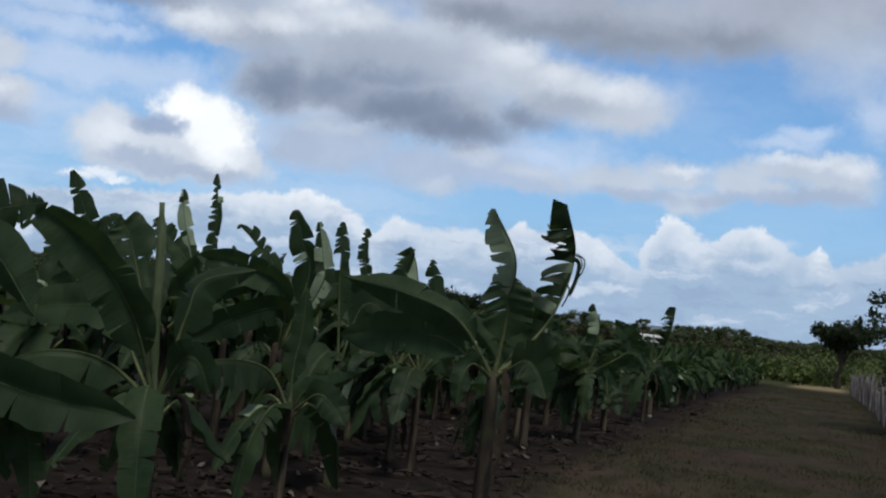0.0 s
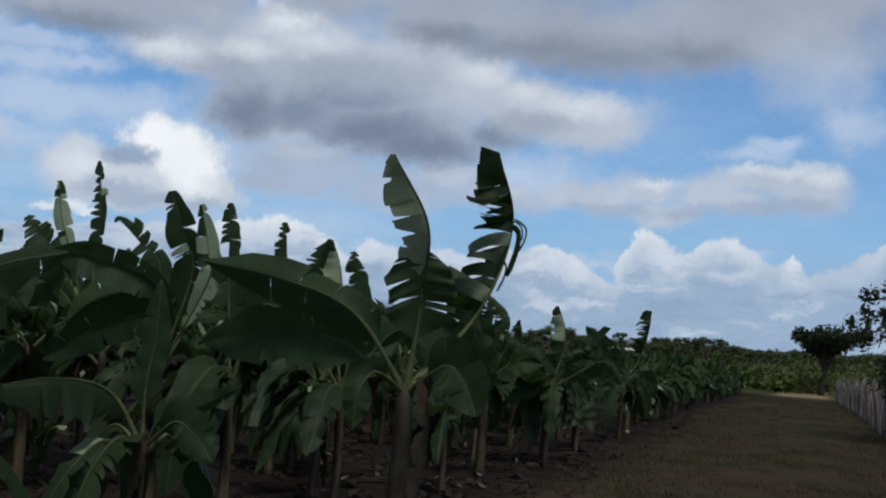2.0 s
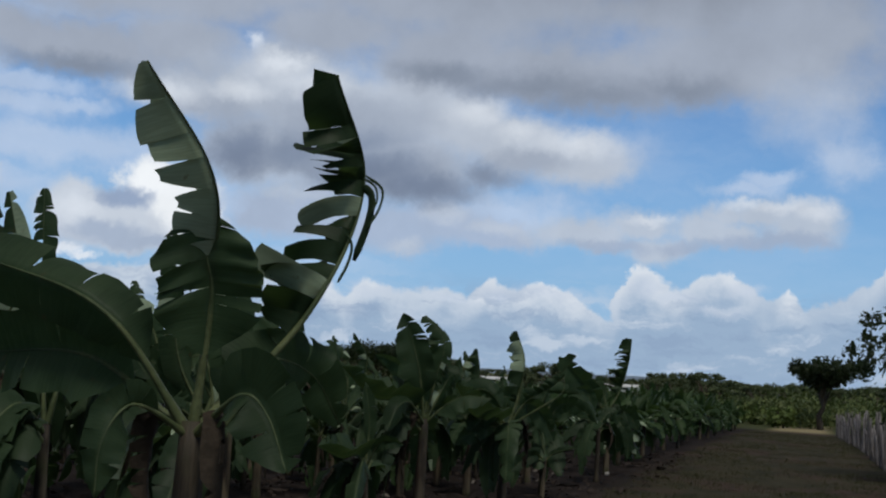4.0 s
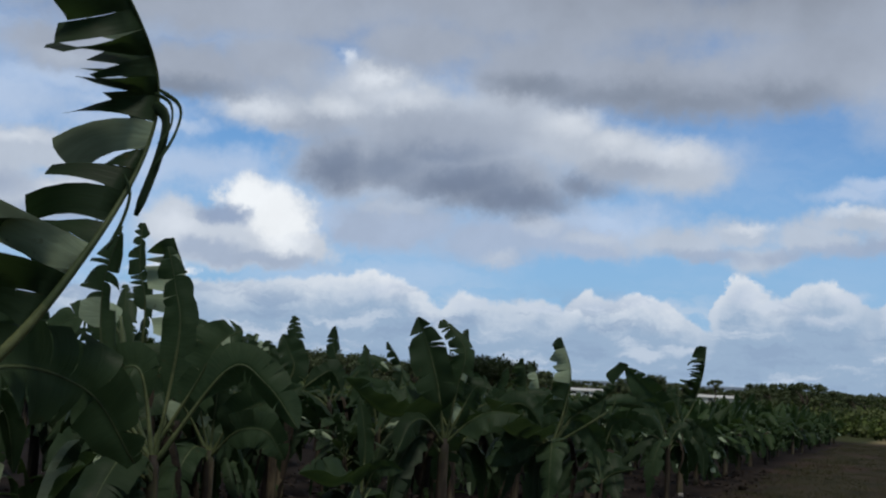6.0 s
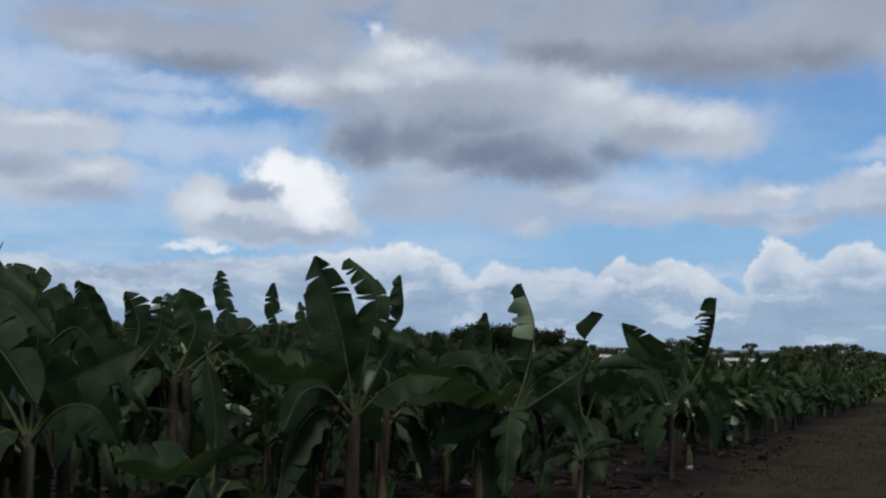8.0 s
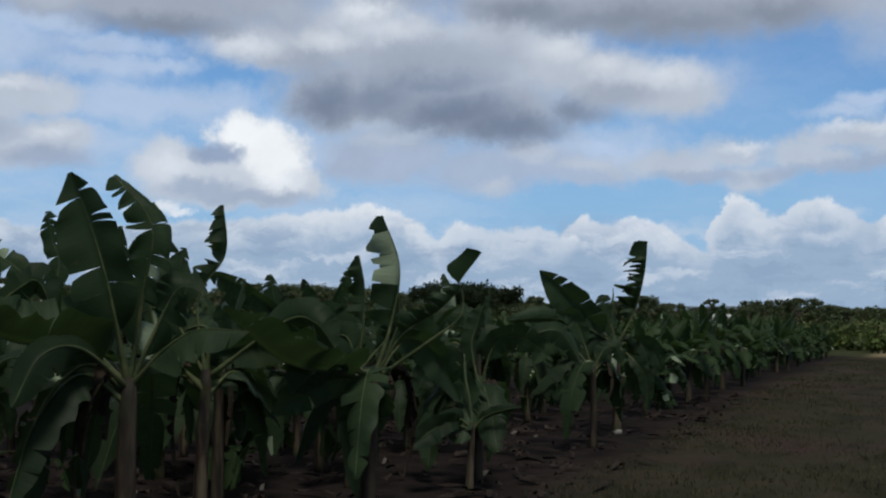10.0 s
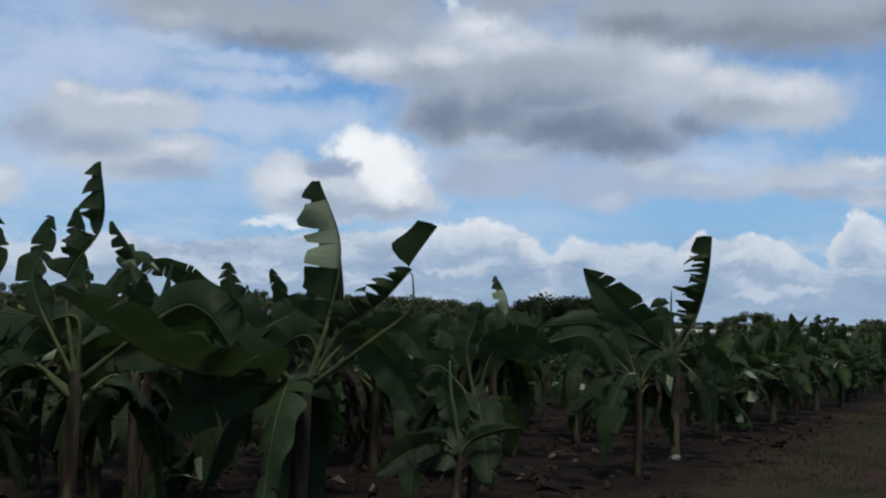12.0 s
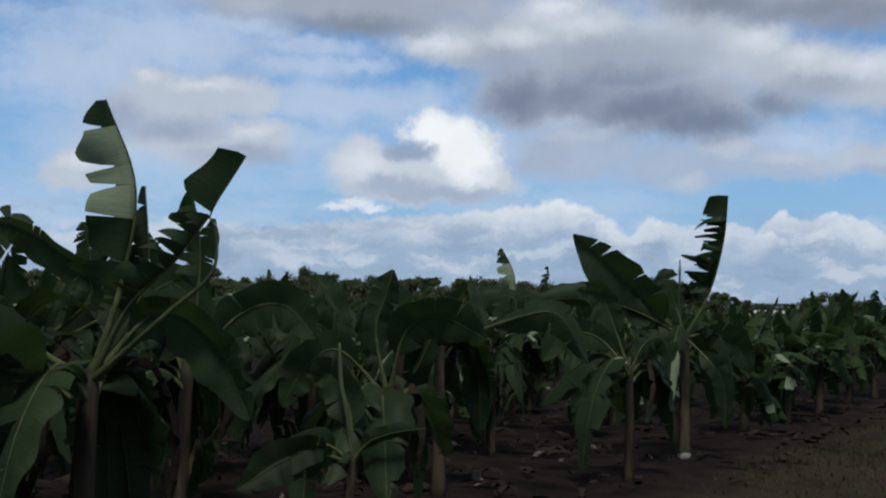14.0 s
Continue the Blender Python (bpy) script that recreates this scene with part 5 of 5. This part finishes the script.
def bush(x, y, high, wide, seed):
    rng = random.Random(seed)
    ob = tagged(new("bush"), "bright fresh green bush beside the lane's pale tan end", "bush")
    ob.location = (x, y, ground_z(x, y))
    for k in range(5):
        a = k * 1.3
        v, f = tube(bezier([(0, 0, -0.05), (math.cos(a) * wide * 0.2, math.sin(a) * wide * 0.2, high * 0.4), (math.cos(a) * wide * 0.5, math.sin(a) * wide * 0.5, high * 0.75)], 5), [0.03 - 0.004 * i for i in range(6)], 5)
        part("limb", mesh_of("limb", v, f, [BARK]), ob)
    clumps = [((rng.uniform(-1, 1) * wide * 0.7, rng.uniform(-1, 1) * wide * 0.7, rng.uniform(0.25, 0.85) * high), rng.uniform(0.25, 0.4) * wide) for _ in range(16)]
    v, f = leaf_cloud(rng, clumps, 60, 0.13)
    part("crown", mesh_of("crown", v, f, [BRIGHT], smooth=False), ob)


bush(-2.3, 70, 1.1, 0.8, 41)
bush(-4.2, 76, 1.0, 1.0, 42)


def scrub():
    rng = random.Random(31)
    clumps = []
    for _ in range(420):
        if rng.random() < 0.45:
            x, y = rng.uniform(-4, 14), rng.uniform(74, 110)
        else:
            x, y = rng.uniform(-110, -2), rng.uniform(92, 125)
        if 7.4 < math.degrees(math.atan2(-x, y - 8)) < 17:
            continue
        r = rng.uniform(0.6, 1.5)
        clumps.append(((x, y, ground_z(x, y) + r * 0.6), r))
    for _ in range(60):
        y = rng.uniform(26, 70)
        x = 2.6 - 0.03 * (y - 23) + rng.uniform(0, 5)
        clumps.append(((x, y, ground_z(x, y) + 0.5), rng.uniform(0.4, 0.9)))
    v, f = leaf_cloud(rng, clumps, 110, 0.16)
    tagged(new("scrub", mesh_of("scrub", v, f, [HEDGE], smooth=False)), "tangled green scrub beyond the field and the fence", "scrub", kind="stuff")


scrub()


# ---- the fence ----
def fence_x(y):
    return 1.32 - 0.031 * (y - 23)


def stake_fence():
    rng = random.Random(77)
    fence = tagged(new("fence"), "stake fence of weathered grey poles with wires", "fence")
    fence.location = (0, 0, 0)
    y = 14.0
    while y < 60:
        x = fence_x(y) + rng.uniform(-0.05, 0.05)
        h = (1.36 - 0.012 * (y - 20)) * rng.choice((rng.uniform(0.5, 0.8), rng.uniform(0.8, 1.1), rng.uniform(0.8, 1.1)))
        z = ground_z(x, y)
        lean = Vector((rng.uniform(-0.12, 0.12), rng.uniform(-0.34, 0.34), 0))
        r = rng.uniform(0.012, 0.034)
        path = [Vector((x, y, z - 0.1)) + Vector((0, 0, (h + 0.1) * k / 5)) + lean * k / 5 + Vector((rng.uniform(-0.015, 0.015), rng.uniform(-0.015, 0.015), 0)) for k in range(6)]
        v, f = tube(path, [r * (1.1 - 0.06 * k) for k in range(6)], 7)
        part("post", mesh_of("post", v, f, [STAKE]), fence)
        y += rng.uniform(0.12, 0.42)
    for hz in (0.35, 0.7, 1.02):
        path = [Vector((fence_x(yy) + 0.02, yy, hz * (1 - 0.009 * (yy - 20)) - 0.03 * math.sin((yy % 4) / 4 * math.pi))) for yy in np.arange(14, 60, 1.0)]
        v, f = tube(path, [0.004] * len(path), 4)
        part("wire", mesh_of("wire", v, f, [WIRE]), fence)


stake_fence()


# ---- the long white building ----
def box(x0, x1, y0, y1, z0, z1):
    v = [Vector((x, y, z)) for z in (z0, z1) for y in (y0, y1) for x in (x0, x1)]
    return v, [(0, 2, 3, 1), (4, 5, 7, 6), (0, 1, 5, 4), (2, 6, 7, 3), (0, 4, 6, 2), (1, 3, 7, 5)]


def white_building(x, y, long, turn):
    house = tagged(new("farm_building"), "long low farm building with a white sheet roof", "building", "far farm buildings")
    house.location = (x, y, ground_z(x, y))
    house.rotation_euler = (0, 0, radians(turn))
    h = long / 2
    v, f = box(-h, h, -4, 4, -0.3, 1.8)
    part("wall", mesh_of("wall", v, f, [WHITE], smooth=False), house)
    rim = [(-h - 0.5, -4.6, 1.75), (h + 0.5, -4.6, 1.75), (h + 0.5, 0, 2.5), (-h - 0.5, 0, 2.5), (-h - 0.5, 4.6, 1.75), (h + 0.5, 4.6, 1.75)]
    v = [Vector(p) for p in rim] + [Vector(p) - Vector((0, 0, 0.1)) for p in rim]
    f = [(0, 1, 2, 3), (3, 2, 5, 4), (6, 9, 8, 7), (9, 10, 11, 8), (0, 6, 7, 1), (4, 5, 11, 10), (0, 3, 9, 6), (3, 4, 10, 9), (1, 7, 8, 2), (2, 8, 11, 5)]
    part("roof", mesh_of("roof", v, f, [WHITE], smooth=False), house, "white sheet roof")
    for k in range(int(long // 4)):
        v, f = box(-h + 1.2 + 4 * k, -h + 2.6 + 4 * k, -4.03, -3.9, 0.7, 1.4)
        part("window", mesh_of("window", v, f, [DARK_GLASS], smooth=False), house)


white_building(-64, 405, 15, 9)
white_building(-103, 396, 12, 14)


# ---- litter and grass on the ground ----
def litter():
    rng = random.Random(55)
    verts, faces = [], []
    for _ in range(2600):
        x, y = rng.uniform(-11, -2.9), 4 + 30 * rng.random() ** 1.7
        a = rng.uniform(0, 6.28)
        d = Vector((math.cos(a), math.sin(a), 0))
        s = Vector((-d.y, d.x, 0))
        long, wide = rng.choice((rng.uniform(0.05, 0.2), rng.uniform(0.15, 0.5))), rng.uniform(0.01, 0.05)
        z = ground_z(x, y) + 0.015
        i = len(verts)
        for k in range(5):
            q = k / 4
            lift = 0.008 + 0.03 * math.sin(q * 3.1) * rng.uniform(0.2, 1)
            w = wide * math.sin(0.35 + q * 2.4)
            p = Vector((x, y, z + lift)) + d * long * (q - 0.5)
            verts += [p - s * w + Vector((0, 0, rng.uniform(0, 0.04))), p + s * w + Vector((0, 0, rng.uniform(0, 0.04)))]
        for k in range(4):
            faces.append((i + 2 * k, i + 2 * k + 1, i + 2 * k + 3, i + 2 * k + 2))
    tagged(new("leaf_litter", mesh_of("leaf_litter", verts, faces, [LITTER])), "dry curled banana leaves lying on the soil", "leaf litter", kind="stuff")


litter()


def pale_scraps():
    """Bleached leaf scraps at the feet of the rows."""
    rng = random.Random(58)
    verts, faces = [], []
    for _ in range(80):
        x, y = rng.uniform(-6.4, -3.9), 7 + 20 * rng.random() ** 1.8
        a = rng.uniform(0, 6.28)
        d = Vector((math.cos(a), math.sin(a), 0)) * rng.uniform(0.03, 0.11)
        w = Vector((-d.y, d.x, 0)).normalized() * rng.uniform(0.015, 0.04)
        c = Vector((x, y, ground_z(x, y) + 0.02))
        i = len(verts)
        verts += [c - d - w, c - d + w, c + w + Vector((0, 0, rng.uniform(0.02, 0.06))), c - w * 0.8 + Vector((0, 0, rng.uniform(0.01, 0.05))), c + d + w * 0.6, c + d - w]
        faces += [(i, i + 1, i + 2, i + 3), (i + 3, i + 2, i + 4, i + 5)]
    tagged(new("leaf_scraps", mesh_of("leaf_scraps", verts, faces, [SCRAP])), "bleached pale leaf scraps on the dark soil", "leaf litter", kind="stuff")


pale_scraps()


def grass():
    rng = random.Random(66)
    verts, faces = [], []
    for _ in range(16000):
        y = 5 + 53 * rng.random() ** 1.5
        x = rng.uniform(-3.4, 1.2)
        if noise.noise((x * 0.5, y * 0.5, 8)) < rng.uniform(-0.5, 0.3):
            continue
        z = ground_z(x, y)
        for _ in range(7):
            a = rng.uniform(0, 6.28)
            d = Vector((math.cos(a), math.sin(a), 0)) * rng.uniform(0.02, 0.08)
            b = Vector((x, y, z - 0.01)) + Vector((rng.uniform(-0.1, 0.1), rng.uniform(-0.1, 0.1), 0))
            s = Vector((-d.y, d.x, 0)).normalized() * 0.005
            h = rng.uniform(0.02, 0.08)
            i = len(verts)
            verts += [b - s, b + s, b + d + Vector((0, 0, h))]
            faces.append((i, i + 1, i + 2))
    tagged(new("grass", mesh_of("grass", verts, faces, [GRASS], smooth=False)), "short sparse brownish grass of the lane", "grass", kind="stuff")


grass()
